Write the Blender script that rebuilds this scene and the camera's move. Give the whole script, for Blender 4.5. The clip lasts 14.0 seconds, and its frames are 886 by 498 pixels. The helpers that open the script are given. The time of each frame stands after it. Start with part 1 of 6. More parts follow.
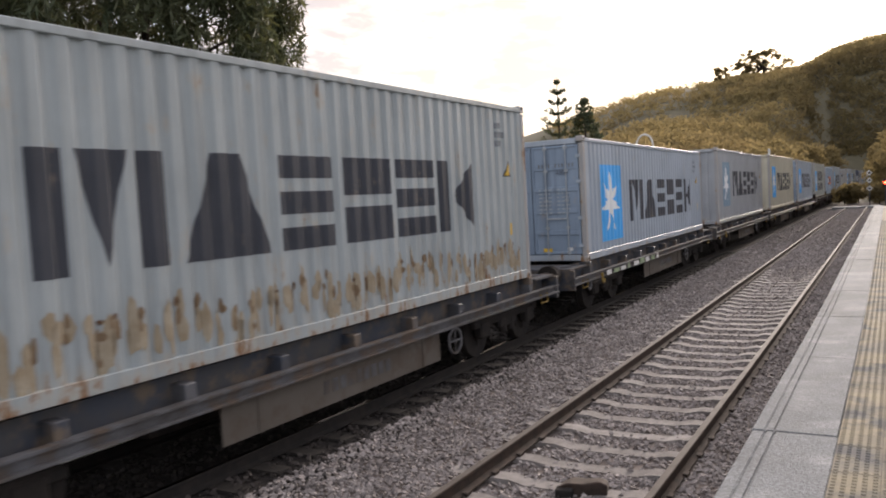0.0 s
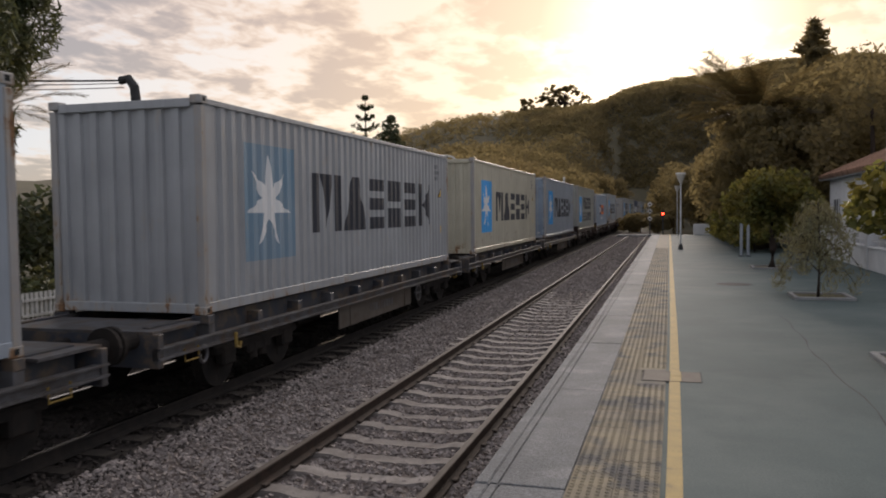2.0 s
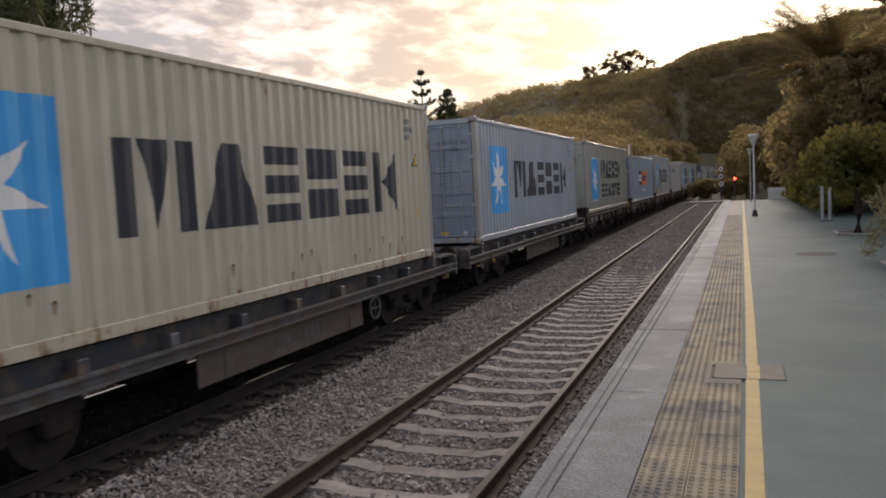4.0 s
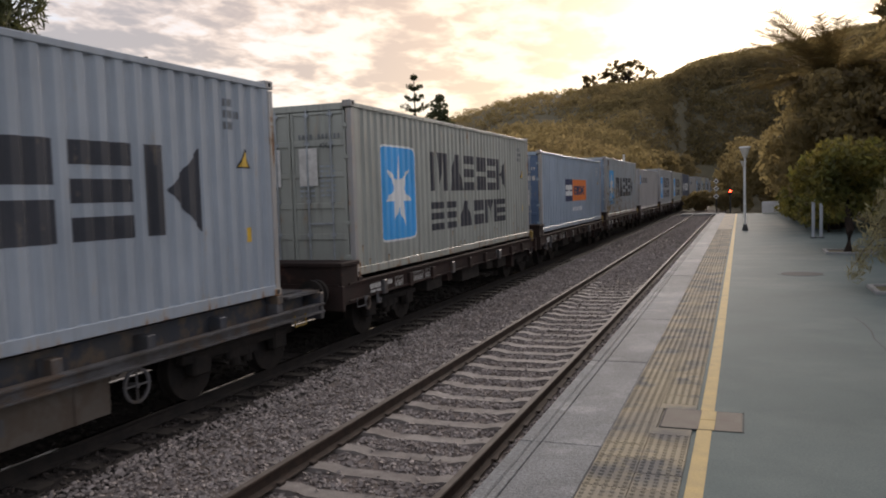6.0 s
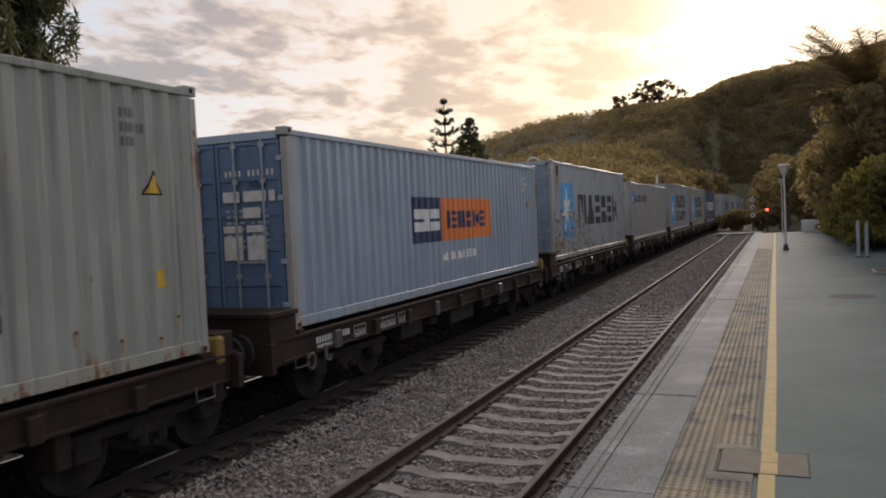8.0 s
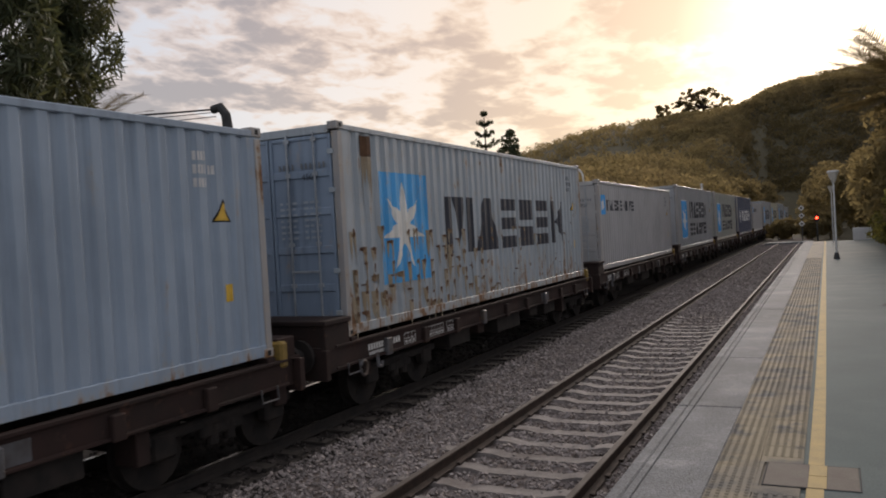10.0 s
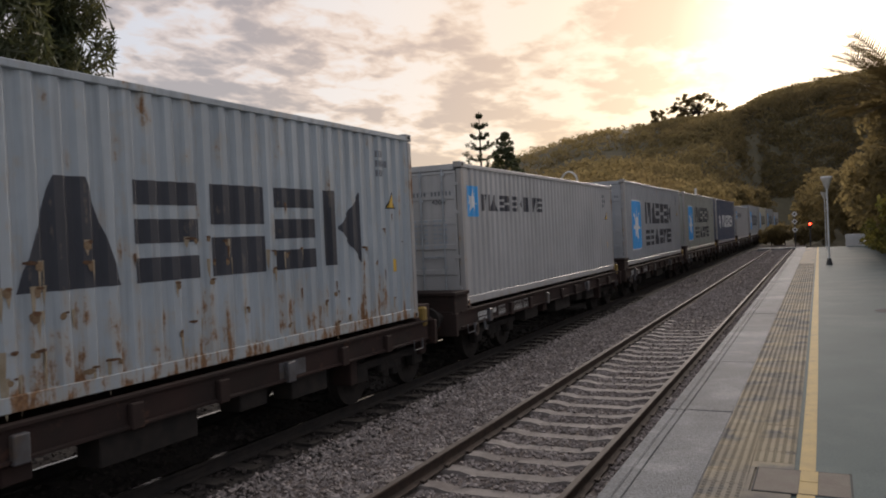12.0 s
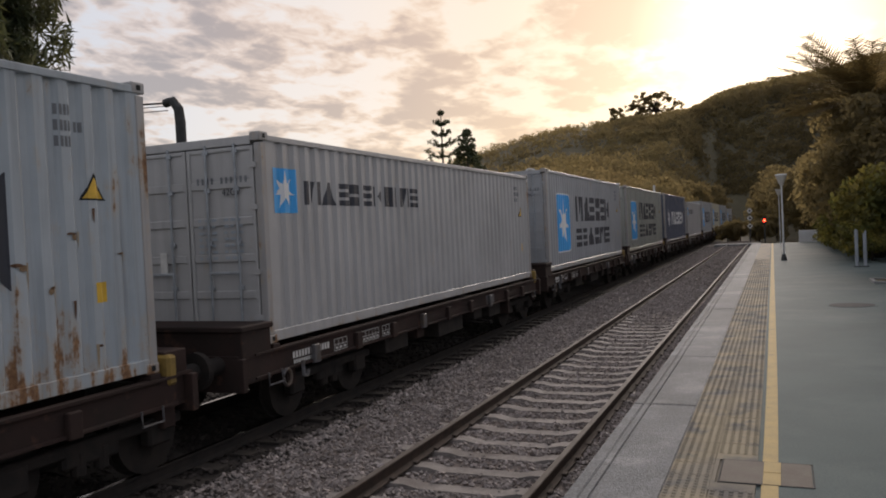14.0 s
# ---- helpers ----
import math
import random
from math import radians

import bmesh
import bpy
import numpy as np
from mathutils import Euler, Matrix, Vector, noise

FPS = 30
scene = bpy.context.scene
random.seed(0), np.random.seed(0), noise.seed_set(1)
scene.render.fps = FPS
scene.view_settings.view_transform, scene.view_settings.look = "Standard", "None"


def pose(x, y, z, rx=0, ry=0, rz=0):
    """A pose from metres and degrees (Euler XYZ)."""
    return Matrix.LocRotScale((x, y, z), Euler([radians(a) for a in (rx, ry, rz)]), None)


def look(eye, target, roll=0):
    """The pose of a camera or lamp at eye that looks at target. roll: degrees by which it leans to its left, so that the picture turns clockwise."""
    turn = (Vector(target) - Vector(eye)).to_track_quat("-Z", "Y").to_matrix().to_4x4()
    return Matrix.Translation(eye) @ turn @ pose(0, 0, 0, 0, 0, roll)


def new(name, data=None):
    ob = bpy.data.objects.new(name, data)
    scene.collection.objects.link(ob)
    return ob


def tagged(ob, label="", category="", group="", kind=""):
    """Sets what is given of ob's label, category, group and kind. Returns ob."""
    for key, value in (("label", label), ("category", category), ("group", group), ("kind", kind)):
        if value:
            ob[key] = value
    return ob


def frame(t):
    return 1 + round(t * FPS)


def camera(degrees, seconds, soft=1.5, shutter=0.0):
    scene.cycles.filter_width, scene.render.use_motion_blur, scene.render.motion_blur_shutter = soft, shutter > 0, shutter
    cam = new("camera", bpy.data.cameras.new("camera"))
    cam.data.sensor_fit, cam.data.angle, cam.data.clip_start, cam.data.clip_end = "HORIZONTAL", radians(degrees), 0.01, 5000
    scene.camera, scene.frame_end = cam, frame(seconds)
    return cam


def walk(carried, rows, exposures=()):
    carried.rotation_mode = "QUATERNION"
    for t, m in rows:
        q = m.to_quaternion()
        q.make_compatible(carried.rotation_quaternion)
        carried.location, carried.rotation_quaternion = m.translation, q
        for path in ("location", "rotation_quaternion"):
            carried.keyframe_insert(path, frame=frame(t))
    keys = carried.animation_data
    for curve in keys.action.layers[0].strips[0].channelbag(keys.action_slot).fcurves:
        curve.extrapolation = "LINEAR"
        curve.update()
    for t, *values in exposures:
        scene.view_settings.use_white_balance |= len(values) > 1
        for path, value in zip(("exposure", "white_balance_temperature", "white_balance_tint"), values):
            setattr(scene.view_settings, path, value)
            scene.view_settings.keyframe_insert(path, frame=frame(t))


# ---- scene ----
cam = camera(58.5, 14.0, 1.9, 0.12)
PATH = [
    (0, (2.753, -0.013, 1.883), (1.751, 1.714, 1.764), -3.2),
    (0.5, (2.857, 0.263, 1.821), (2.016, 2.075, 1.725), -4.3),
    (1, (2.935, 0.528, 1.819), (2.416, 2.457, 1.718), -1.7),
    (1.5, (3.048, 1.0, 1.804), (2.619, 2.951, 1.711), -1.3),
    (2, (3.008, 1.363, 1.776), (2.44, 3.279, 1.683), -0.6),
    (2.2, (2.931, 1.507, 1.771), (2.297, 3.401, 1.677), -0.9),
    (4.3, (3.047, 2.699, 1.794), (2.32, 4.555, 1.639), -2.9),
    (4.5, (3.074, 2.808, 1.8), (2.346, 4.664, 1.645), -3.1),
    (5, (3.069, 3.089, 1.79), (2.229, 4.898, 1.632), -3.4),
    (5.5, (3.15, 3.435, 1.802), (2.371, 5.269, 1.641), -3.5),
    (6, (3.302, 3.698, 1.812), (2.58, 5.558, 1.676), -1.7),
    (6.5, (3.274, 3.893, 1.784), (2.549, 5.753, 1.665), -1.4),
    (7, (3.155, 4.038, 1.811), (2.464, 5.913, 1.739), -1.6),
    (7.5, (3.12, 4.061, 1.817), (2.429, 5.937, 1.754), -1.5),
    (8, (3.147, 4.019, 1.853), (2.352, 5.852, 1.778), -2.6),
    (8.2, (3.162, 4.054, 1.849), (2.324, 5.868, 1.776), -2.7),
    (10.3, (3.182, 4.147, 1.799), (2.284, 5.934, 1.762), -3.0),
    (10.5, (3.156, 4.161, 1.792), (2.263, 5.951, 1.751), -2.4),
    (11, (3.171, 4.232, 1.776), (2.276, 6.02, 1.744), -2.3),
    (11.5, (3.169, 4.276, 1.778), (2.278, 6.066, 1.746), -2.4),
    (12, (3.177, 4.245, 1.775), (2.299, 6.042, 1.743), -2.6),
    (12.5, (3.166, 4.217, 1.763), (2.305, 6.021, 1.726), -2.5),
    (13, (3.174, 4.235, 1.766), (2.339, 6.052, 1.727), -2.8),
    (13.5, (3.144, 4.243, 1.762), (2.333, 6.07, 1.723), -2.8),
    (14, (3.119, 4.182, 1.791), (2.33, 6.019, 1.746), -2.7),
]
EXPOSURES = [(t, e + 0.04, 6830, 17) for t, e in ((0.0, 1.05), (0.3, 0.90), (0.6, 0.70), (1.0, 0.32), (1.5, 0.10), (2.2, 0.12), (4.5, 0.38), (5.0, 0.42), (5.5, 0.58), (6.0, 0.33), (6.5, 0.20), (8.0, 0.10), (14.0, 0.06))]
walk(cam, [(t, look(eye, target, roll)) for t, eye, target, roll in PATH], EXPOSURES)

# ---------------------------------------------------------------- light
SUN_AZ, SUN_EL = -0.6, 12.0          # degrees from +y towards +x, and above the horizon


def nodes_of(mat):
    return mat.node_tree.nodes, mat.node_tree.links


def make_world():
    w = bpy.data.worlds.new("evening_sky")
    scene.world = w
    w.use_nodes = True
    nt = w.node_tree
    N, L = nt.nodes, nt.links
    N.clear()
    out = N.new("ShaderNodeOutputWorld")
    sky = N.new("ShaderNodeTexSky")
    sky.sky_type = "NISHITA"
    sky.sun_disc = False
    sky.sun_elevation = radians(SUN_EL)
    sky.sun_rotation = radians(SUN_AZ)
    sky.air_density, sky.dust_density, sky.ozone_density = 1.0, 0.4, 1.0
    co = N.new("ShaderNodeTexCoord")
    # angle from the sun
    s = Vector((math.sin(radians(SUN_AZ)) * math.cos(radians(SUN_EL)), math.cos(radians(SUN_AZ)) * math.cos(radians(SUN_EL)), math.sin(radians(SUN_EL))))
    nrm = N.new("ShaderNodeVectorMath"); nrm.operation = "NORMALIZE"
    L.new(co.outputs["Generated"], nrm.inputs[0])
    dot = N.new("ShaderNodeVectorMath"); dot.operation = "DOT_PRODUCT"
    dot.inputs[1].default_value = s
    L.new(nrm.outputs[0], dot.inputs[0])
    # clear evening air: warm near the sun, pale blue away from it
    air = N.new("ShaderNodeValToRGB")
    e = air.color_ramp.elements
    e[0].position, e[0].color = 0.0, (0.64, 0.69, 0.77, 1)
    e[1].position, e[1].color = 1.0, (2.6, 2.25, 1.7, 1)
    for p, c in ((0.5, (0.68, 0.72, 0.79, 1)), (0.72, (0.84, 0.89, 0.95, 1)), (0.88, (1.10, 1.03, 0.93, 1)), (0.955, (1.22, 1.06, 0.82, 1)), (0.985, (1.42, 1.20, 0.86, 1))):
        k = e.new(p); k.color = c
    L.new(dot.outputs["Value"], air.inputs[0])
    # clouds lie in a flat layer overhead
    sep = N.new("ShaderNodeSeparateXYZ")
    L.new(nrm.outputs[0], sep.inputs[0])
    zz = N.new("ShaderNodeMath"); zz.operation = "ADD"; zz.inputs[1].default_value = 0.16
    L.new(sep.outputs["Z"], zz.inputs[0])
    mx = N.new("ShaderNodeMath"); mx.operation = "MAXIMUM"; mx.inputs[1].default_value = 0.05
    L.new(zz.outputs[0], mx.inputs[0])
    flat = N.new("ShaderNodeVectorMath"); flat.operation = "DIVIDE"
    L.new(nrm.outputs[0], flat.inputs[0])
    cmb = N.new("ShaderNodeCombineXYZ")
    for i in range(3):
        L.new(mx.outputs[0], cmb.inputs[i])
    L.new(cmb.outputs[0], flat.inputs[1])
    mp = N.new("ShaderNodeMapping")
    mp.inputs["Scale"].default_value = (1.15, 0.9, 0.0)
    mp.inputs["Location"].default_value = (5.3, 2.15, 0)
    L.new(flat.outputs[0], mp.inputs["Vector"])

    def cloud_noise(scale, detail, rough, distort):
        n = N.new("ShaderNodeTexNoise")
        for k, v in (("Scale", scale), ("Detail", detail), ("Roughness", rough), ("Distortion", distort)): n.inputs[k].default_value = v
        L.new(mp.outputs[0], n.inputs["Vector"])
        return n.outputs["Fac"]

    def maths(kind, a, b):
        n = N.new("ShaderNodeMath"); n.operation = kind
        for i, v in enumerate((a, b)):
            if isinstance(v, float): n.inputs[i].default_value = v
            else: L.new(v, n.inputs[i])
        return n.outputs[0]

    def ranged(sock, a, b, c, d):
        r = N.new("ShaderNodeMapRange")
        r.interpolation_type = "SMOOTHSTEP"
        for k, v in zip(("From Min", "From Max", "To Min", "To Max"), (a, b, c, d)): r.inputs[k].default_value = v
        L.new(sock, r.inputs["Value"])
        return r.outputs[0]
    # banks of cloud broken into small puffs
    banks, puffs = cloud_noise(2.4, 4.0, 0.5, 0.2), cloud_noise(10.0, 7.0, 0.55, 0.3)
    body = maths("ADD", maths("MULTIPLY", banks, 0.70), maths("MULTIPLY", puffs, 0.30))
    cover, core = ranged(body, 0.44, 0.515, 0.0, 0.94), ranged(body, 0.475, 0.575, 0.0, 1.0)

    def by_sun(stops):
        r = N.new("ShaderNodeValToRGB")
        e = r.color_ramp.elements
        e[0].position, e[0].color = stops[0][0], (*stops[0][1], 1)
        e[1].position, e[1].color = stops[-1][0], (*stops[-1][1], 1)
        for p, c in stops[1:-1]: e.new(p).color = (*c, 1)
        L.new(dot.outputs["Value"], r.inputs[0])
        return r.outputs["Color"]
    # thin edges catch the low sun, thick cores stay grey mauve; gold towards the sun
    edge = by_sun(((0.0, (0.66, 0.67, 0.71)), (0.55, (0.68, 0.66, 0.66)), (0.78, (0.92, 0.78, 0.68)), (0.90, (1.06, 0.84, 0.63)), (0.96, (1.14, 0.91, 0.64)), (0.99, (1.45, 1.2, 0.85)), (1.0, (2.4, 2.0, 1.5))))
    thick = by_sun(((0.0, (0.50, 0.51, 0.55)), (0.55, (0.44, 0.44, 0.47)), (0.78, (0.46, 0.41, 0.40)), (0.90, (0.66, 0.51, 0.41)), (0.96, (0.84, 0.62, 0.43)), (0.99, (1.15, 0.88, 0.58)), (1.0, (2.2, 1.8, 1.3))))

    def blend(f, a, b):
        x = N.new("ShaderNodeMix"); x.data_type = "RGBA"
        L.new(f, x.inputs["Factor"]); L.new(a, x.inputs["A"]); L.new(b, x.inputs["B"])
        return x.outputs["Result"]
    whole = blend(cover, air.outputs["Color"], blend(core, edge, thick))
    b1, b2 = N.new("ShaderNodeBackground"), N.new("ShaderNodeBackground")
    b1.inputs["Strength"].default_value = 0.02
    b2.inputs["Strength"].default_value = 0.68
    L.new(sky.outputs[0], b1.inputs["Color"]); L.new(whole, b2.inputs["Color"])
    add = N.new("ShaderNodeAddShader")
    L.new(b1.outputs[0], add.inputs[0]); L.new(b2.outputs[0], add.inputs[1])
    L.new(add.outputs[0], out.inputs["Surface"])


make_world()
sun = new("sun", bpy.data.lights.new("sun", "SUN"))
sun.data.energy, sun.data.angle, sun.data.color = 2.9, radians(12), (1.0, 0.93, 0.84)
sun.rotation_euler = (radians(90 - SUN_EL), 0, radians(180 - SUN_AZ))


# ---------------------------------------------------------------- materials
def material(name, colour, rough=0.8, metal=0.0, second=None, scale=6.0, spread=(0.35, 0.65), grain=0.0, grain_scale=120.0, bump=0.0, bump_scale=60.0,
             stretch=(1, 1, 1), patch=None, patch_scale=0.8, patch_range=(0.5, 0.62), random=0.0, island=False, laid=False):
    """Colour varied by a broad noise towards `second`, a fine grain, stains of `patch` colour and a bump. laid: stains run on from piece to piece."""
    m = bpy.data.materials.new(name)
    m.use_nodes = True
    N, L = nodes_of(m)
    p = N["Principled BSDF"]
    p.inputs["Roughness"].default_value, p.inputs["Metallic"].default_value = rough, metal
    if rough >= 0.8: p.inputs["Specular IOR Level"].default_value = 0.25
    co = N.new("ShaderNodeTexCoord")
    mp = N.new("ShaderNodeMapping"); mp.inputs["Scale"].default_value = stretch
    L.new(N.new("ShaderNodeNewGeometry").outputs["Position"] if laid else co.outputs["Object"], mp.inputs["Vector"])

    def noise_at(s, detail=4.0, r=0.55):
        n = N.new("ShaderNodeTexNoise")
        n.inputs["Scale"].default_value, n.inputs["Detail"].default_value, n.inputs["Roughness"].default_value = s, detail, r
        L.new(mp.outputs[0], n.inputs["Vector"])
        return n

    def ramp(sock, a, b):
        r = N.new("ShaderNodeMapRange")
        r.inputs["From Min"].default_value, r.inputs["From Max"].default_value = a, b
        L.new(sock, r.inputs["Value"])
        return r.outputs[0]

    def mixed(f, a, b, mode="MIX"):
        x = N.new("ShaderNodeMix"); x.data_type = "RGBA"; x.blend_type = mode
        if isinstance(f, float): x.inputs["Factor"].default_value = f
        else: L.new(f, x.inputs["Factor"])
        for k, v in (("A", a), ("B", b)):
            if isinstance(v, tuple): x.inputs[k].default_value = (*v, 1)
            else: L.new(v, x.inputs[k])
        return x.outputs["Result"]
    second = second or tuple(c * 0.75 for c in colour)
    col = mixed(ramp(noise_at(scale).outputs["Fac"], *spread), colour, second)
    if patch:
        col = mixed(ramp(noise_at(patch_scale, 6, 0.62).outputs["Fac"], *patch_range), col, patch)
    if grain:
        g = ramp(noise_at(grain_scale, 2).outputs["Fac"], 0.3, 0.7)
        k = N.new("ShaderNodeMapRange"); k.inputs["To Min"].default_value, k.inputs["To Max"].default_value = 1 - grain, 1 + grain
        L.new(g, k.inputs["Value"])
        col = mixed(1.0, col, k.outputs[0], "MULTIPLY")
    if random:
        src = N.new("ShaderNodeNewGeometry").outputs["Random Per Island"] if island else N.new("ShaderNodeObjectInfo").outputs["Random"]
        k = N.new("ShaderNodeMapRange"); k.inputs["To Min"].default_value, k.inputs["To Max"].default_value = 1 - random, 1 + random
        L.new(src, k.inputs["Value"])
        col = mixed(1.0, col, k.outputs[0], "MULTIPLY")
    L.new(col, p.inputs["Base Color"])
    if bump:
        b = N.new("ShaderNodeBump"); b.inputs["Strength"].default_value = bump; b.inputs["Distance"].default_value = 0.02
        L.new(noise_at(bump_scale, 4).outputs["Fac"], b.inputs["Height"])
        L.new(b.outputs[0], p.inputs["Normal"])
    return m


def backlit(m, share=0.6, tint=(1.6, 1.4, 1.05)):
    """Lets light through thin leaves."""
    N, L = nodes_of(m)
    p, out = N["Principled BSDF"], N["Material Output"]
    tr = N.new("ShaderNodeBsdfTranslucent")
    mul = N.new("ShaderNodeMix"); mul.data_type = "RGBA"; mul.blend_type = "MULTIPLY"; mul.inputs["Factor"].default_value = 1.0
    L.new(p.inputs["Base Color"].links[0].from_socket, mul.inputs["A"])
    mul.inputs["B"].default_value = (*tint, 1)
    L.new(mul.outputs["Result"], tr.inputs["Color"])
    mix = N.new("ShaderNodeMixShader"); mix.inputs[0].default_value = share
    L.new(p.outputs[0], mix.inputs[1]); L.new(tr.outputs[0], mix.inputs[2])
    L.new(mix.outputs[0], out.inputs["Surface"])
    return m


def glow(name, colour, strength):
    m = bpy.data.materials.new(name); m.use_nodes = True
    p = m.node_tree.nodes["Principled BSDF"]
    p.inputs["Base Color"].default_value = (*colour, 1)
    p.inputs["Emission Color"].default_value, p.inputs["Emission Strength"].default_value = (*colour, 1), strength
    return m


def steel_paint(name, colour, rust=0.3, low=0.0, streak=0.5, rough=0.5, fade=None):
    """Painted, weathered container steel. rust: how much of it has rusted; low: rust climbing from the bottom rail, in metres; streak: dirt runs."""
    m = bpy.data.materials.new(name); m.use_nodes = True
    N, L = nodes_of(m)
    p = N["Principled BSDF"]
    co = N.new("ShaderNodeTexCoord")
    sep = N.new("ShaderNodeSeparateXYZ"); L.new(co.outputs["Object"], sep.inputs[0])

    def noise_at(scale, stretch, detail=5.0, r=0.6):
        mp = N.new("ShaderNodeMapping"); mp.inputs["Scale"].default_value = stretch
        L.new(co.outputs["Object"], mp.inputs["Vector"])
        n = N.new("ShaderNodeTexNoise"); n.inputs["Scale"].default_value, n.inputs["Detail"].default_value, n.inputs["Roughness"].default_value = scale, detail, r
        L.new(mp.outputs[0], n.inputs["Vector"]); return n.outputs["Fac"]

    def rng(sock, a, b, c=0.0, d=1.0):
        r = N.new("ShaderNodeMapRange")
        for k, v in zip(("From Min", "From Max", "To Min", "To Max"), (a, b, c, d)): r.inputs[k].default_value = v
        if isinstance(sock, float): r.inputs["Value"].default_value = sock
        else: L.new(sock, r.inputs["Value"])
        return r.outputs[0]

    def op(kind, a, b):
        n = N.new("ShaderNodeMath"); n.operation = kind
        for i, v in enumerate((a, b)):
            if isinstance(v, float): n.inputs[i].default_value = v
            else: L.new(v, n.inputs[i])
        n.use_clamp = kind == "MULTIPLY"
        return n.outputs[0]

    def mixed(f, a, b):
        x = N.new("ShaderNodeMix"); x.data_type = "RGBA"; L.new(f, x.inputs["Factor"])
        for k, v in (("A", a), ("B", b)):
            if isinstance(v, tuple): x.inputs[k].default_value = (*v, 1)
            else: L.new(v, x.inputs[k])
        return x.outputs["Result"]
    fade = fade or tuple(min(1, c * 1.18 + 0.02) for c in colour)
    col = mixed(rng(noise_at(0.7, (1, 1, 1)), 0.35, 0.65), colour, fade)
    runs = op("MULTIPLY", rng(noise_at(1.0, (6, 7, 0.35)), 0.5, 0.72), streak)
    col = mixed(runs, col, tuple(c * 0.55 for c in colour))
    # rust: small scabs with runs below them
    spots = noise_at(2.6, (1, 1, 0.8), 7, 0.68)
    runs2 = noise_at(1.0, (9, 9, 0.55), 4, 0.6)
    field = op("ADD", op("MULTIPLY", spots, 0.62), op("MULTIPLY", runs2, 0.38))
    if low:
        field = op("ADD", field, rng(sep.outputs["Z"], 0.0, low, 0.12, 0.0))
    th = 0.66 - 0.13 * rust
    rmask = rng(field, th, th + 0.055)
    stain = op("MULTIPLY", rng(field, th - 0.07, th + 0.04), 0.55)
    col = mixed(stain, col, (0.42, 0.33, 0.22))
    rc = mixed(rng(noise_at(24, (1, 1, 1)), 0.4, 0.6), (0.16, 0.085, 0.045), (0.27, 0.15, 0.075))
    col = mixed(rmask, col, rc)
    L.new(col, p.inputs["Base Color"])
    L.new(rng(rmask, 0.0, 1.0, rough, 0.9), p.inputs["Roughness"])
    b = N.new("ShaderNodeBump"); b.inputs["Strength"].default_value, b.inputs["Distance"].default_value = 0.25, 0.01
    L.new(noise_at(5, (1, 1, 1)), b.inputs["Height"]); L.new(b.outputs[0], p.inputs["Normal"])
    return m


GREY = (0.47, 0.54, 0.61)
M = {}
M["paint_a"] = steel_paint("grey_paint_rusty_foot", (0.315, 0.352, 0.362), 0.25, 0.6)
M["paint_b"] = steel_paint("grey_blue_paint", (0.305, 0.355, 0.412), 0.08, 0.25, 0.3)
M["paint_c"] = steel_paint("grey_paint_dull", (0.32, 0.34, 0.36), 0.1, 0.3, 0.4)
M["paint_d"] = steel_paint("beige_grey_paint", (0.47, 0.45, 0.36), 0.2, 0.5, 0.4)
M["paint_g"] = steel_paint("stained_grey_paint", (0.312, 0.332, 0.305), 0.22, 0.4, 0.9)
M["paint_h"] = steel_paint("faded_blue_paint", (0.27, 0.345, 0.43), 0.1, 0.25, 0.5)
M["paint_j"] = steel_paint("grey_paint_rust_scabs", (0.335, 0.385, 0.422), 0.42, 0.9, 0.6)
M["paint_k"] = steel_paint("clean_grey_paint", (0.37, 0.375, 0.38), 0.05, 0.2, 0.3)
M["paint_n"] = steel_paint("dark_blue_paint", (0.06, 0.08, 0.13), 0.15, 0.3, 0.4)
M["door_b"] = steel_paint("blue_grey_door_paint", (0.205, 0.275, 0.365), 0.14, 0.25, 0.7)
M["rust"] = material("flaking_rust", (0.15, 0.085, 0.05), 0.95, 0, (0.09, 0.055, 0.038), 9, grain=0.3)
M["rust_mid"] = material("rust_bloom", (0.255, 0.185, 0.120), 0.95, 0, (0.185, 0.128, 0.080), 7, grain=0.3)
M["rust_stain"] = material("rust_stain", (0.385, 0.335, 0.255), 0.9, 0, (0.315, 0.255, 0.175), 5, grain=0.2)
M["frame_worn"] = steel_paint("worn_frame_paint", (0.30, 0.30, 0.30), 0.75, 0.3, 0.8)
M["logo_blue"] = steel_paint("sky_blue_paint", (0.035, 0.36, 0.78), 0.06, 0.0, 0.3)
M["logo_blue_worn"] = steel_paint("worn_sky_blue_paint", (0.05, 0.36, 0.72), 0.5, 0.0, 0.5)
M["logo_white"] = steel_paint("white_paint", (0.72, 0.74, 0.75), 0.06, 0.0, 0.3)
M["logo_white_worn"] = steel_paint("worn_white_paint", (0.70, 0.70, 0.66), 0.5, 0.0, 0.5)
M["ink"] = steel_paint("black_marking_paint", (0.025, 0.03, 0.042), 0.04, 0.0, 0.2, 0.6, (0.05, 0.055, 0.07))
M["ink_faded"] = steel_paint("faded_stencil_paint", (0.13, 0.145, 0.16), 0.1, 0.0, 0.5, 0.7, (0.22, 0.24, 0.26))
M["logo_blue_faded"] = steel_paint("bleached_blue_paint", (0.19, 0.33, 0.45), 0.1, 0.0, 0.5, 0.6, (0.25, 0.35, 0.44))
M["pale_stencil"] = steel_paint("faded_white_stencil", (0.40, 0.45, 0.50), 0.1, 0.0, 0.5, 0.7, (0.32, 0.38, 0.44))
M["navy"] = steel_paint("navy_paint", (0.02, 0.035, 0.10), 0.05)
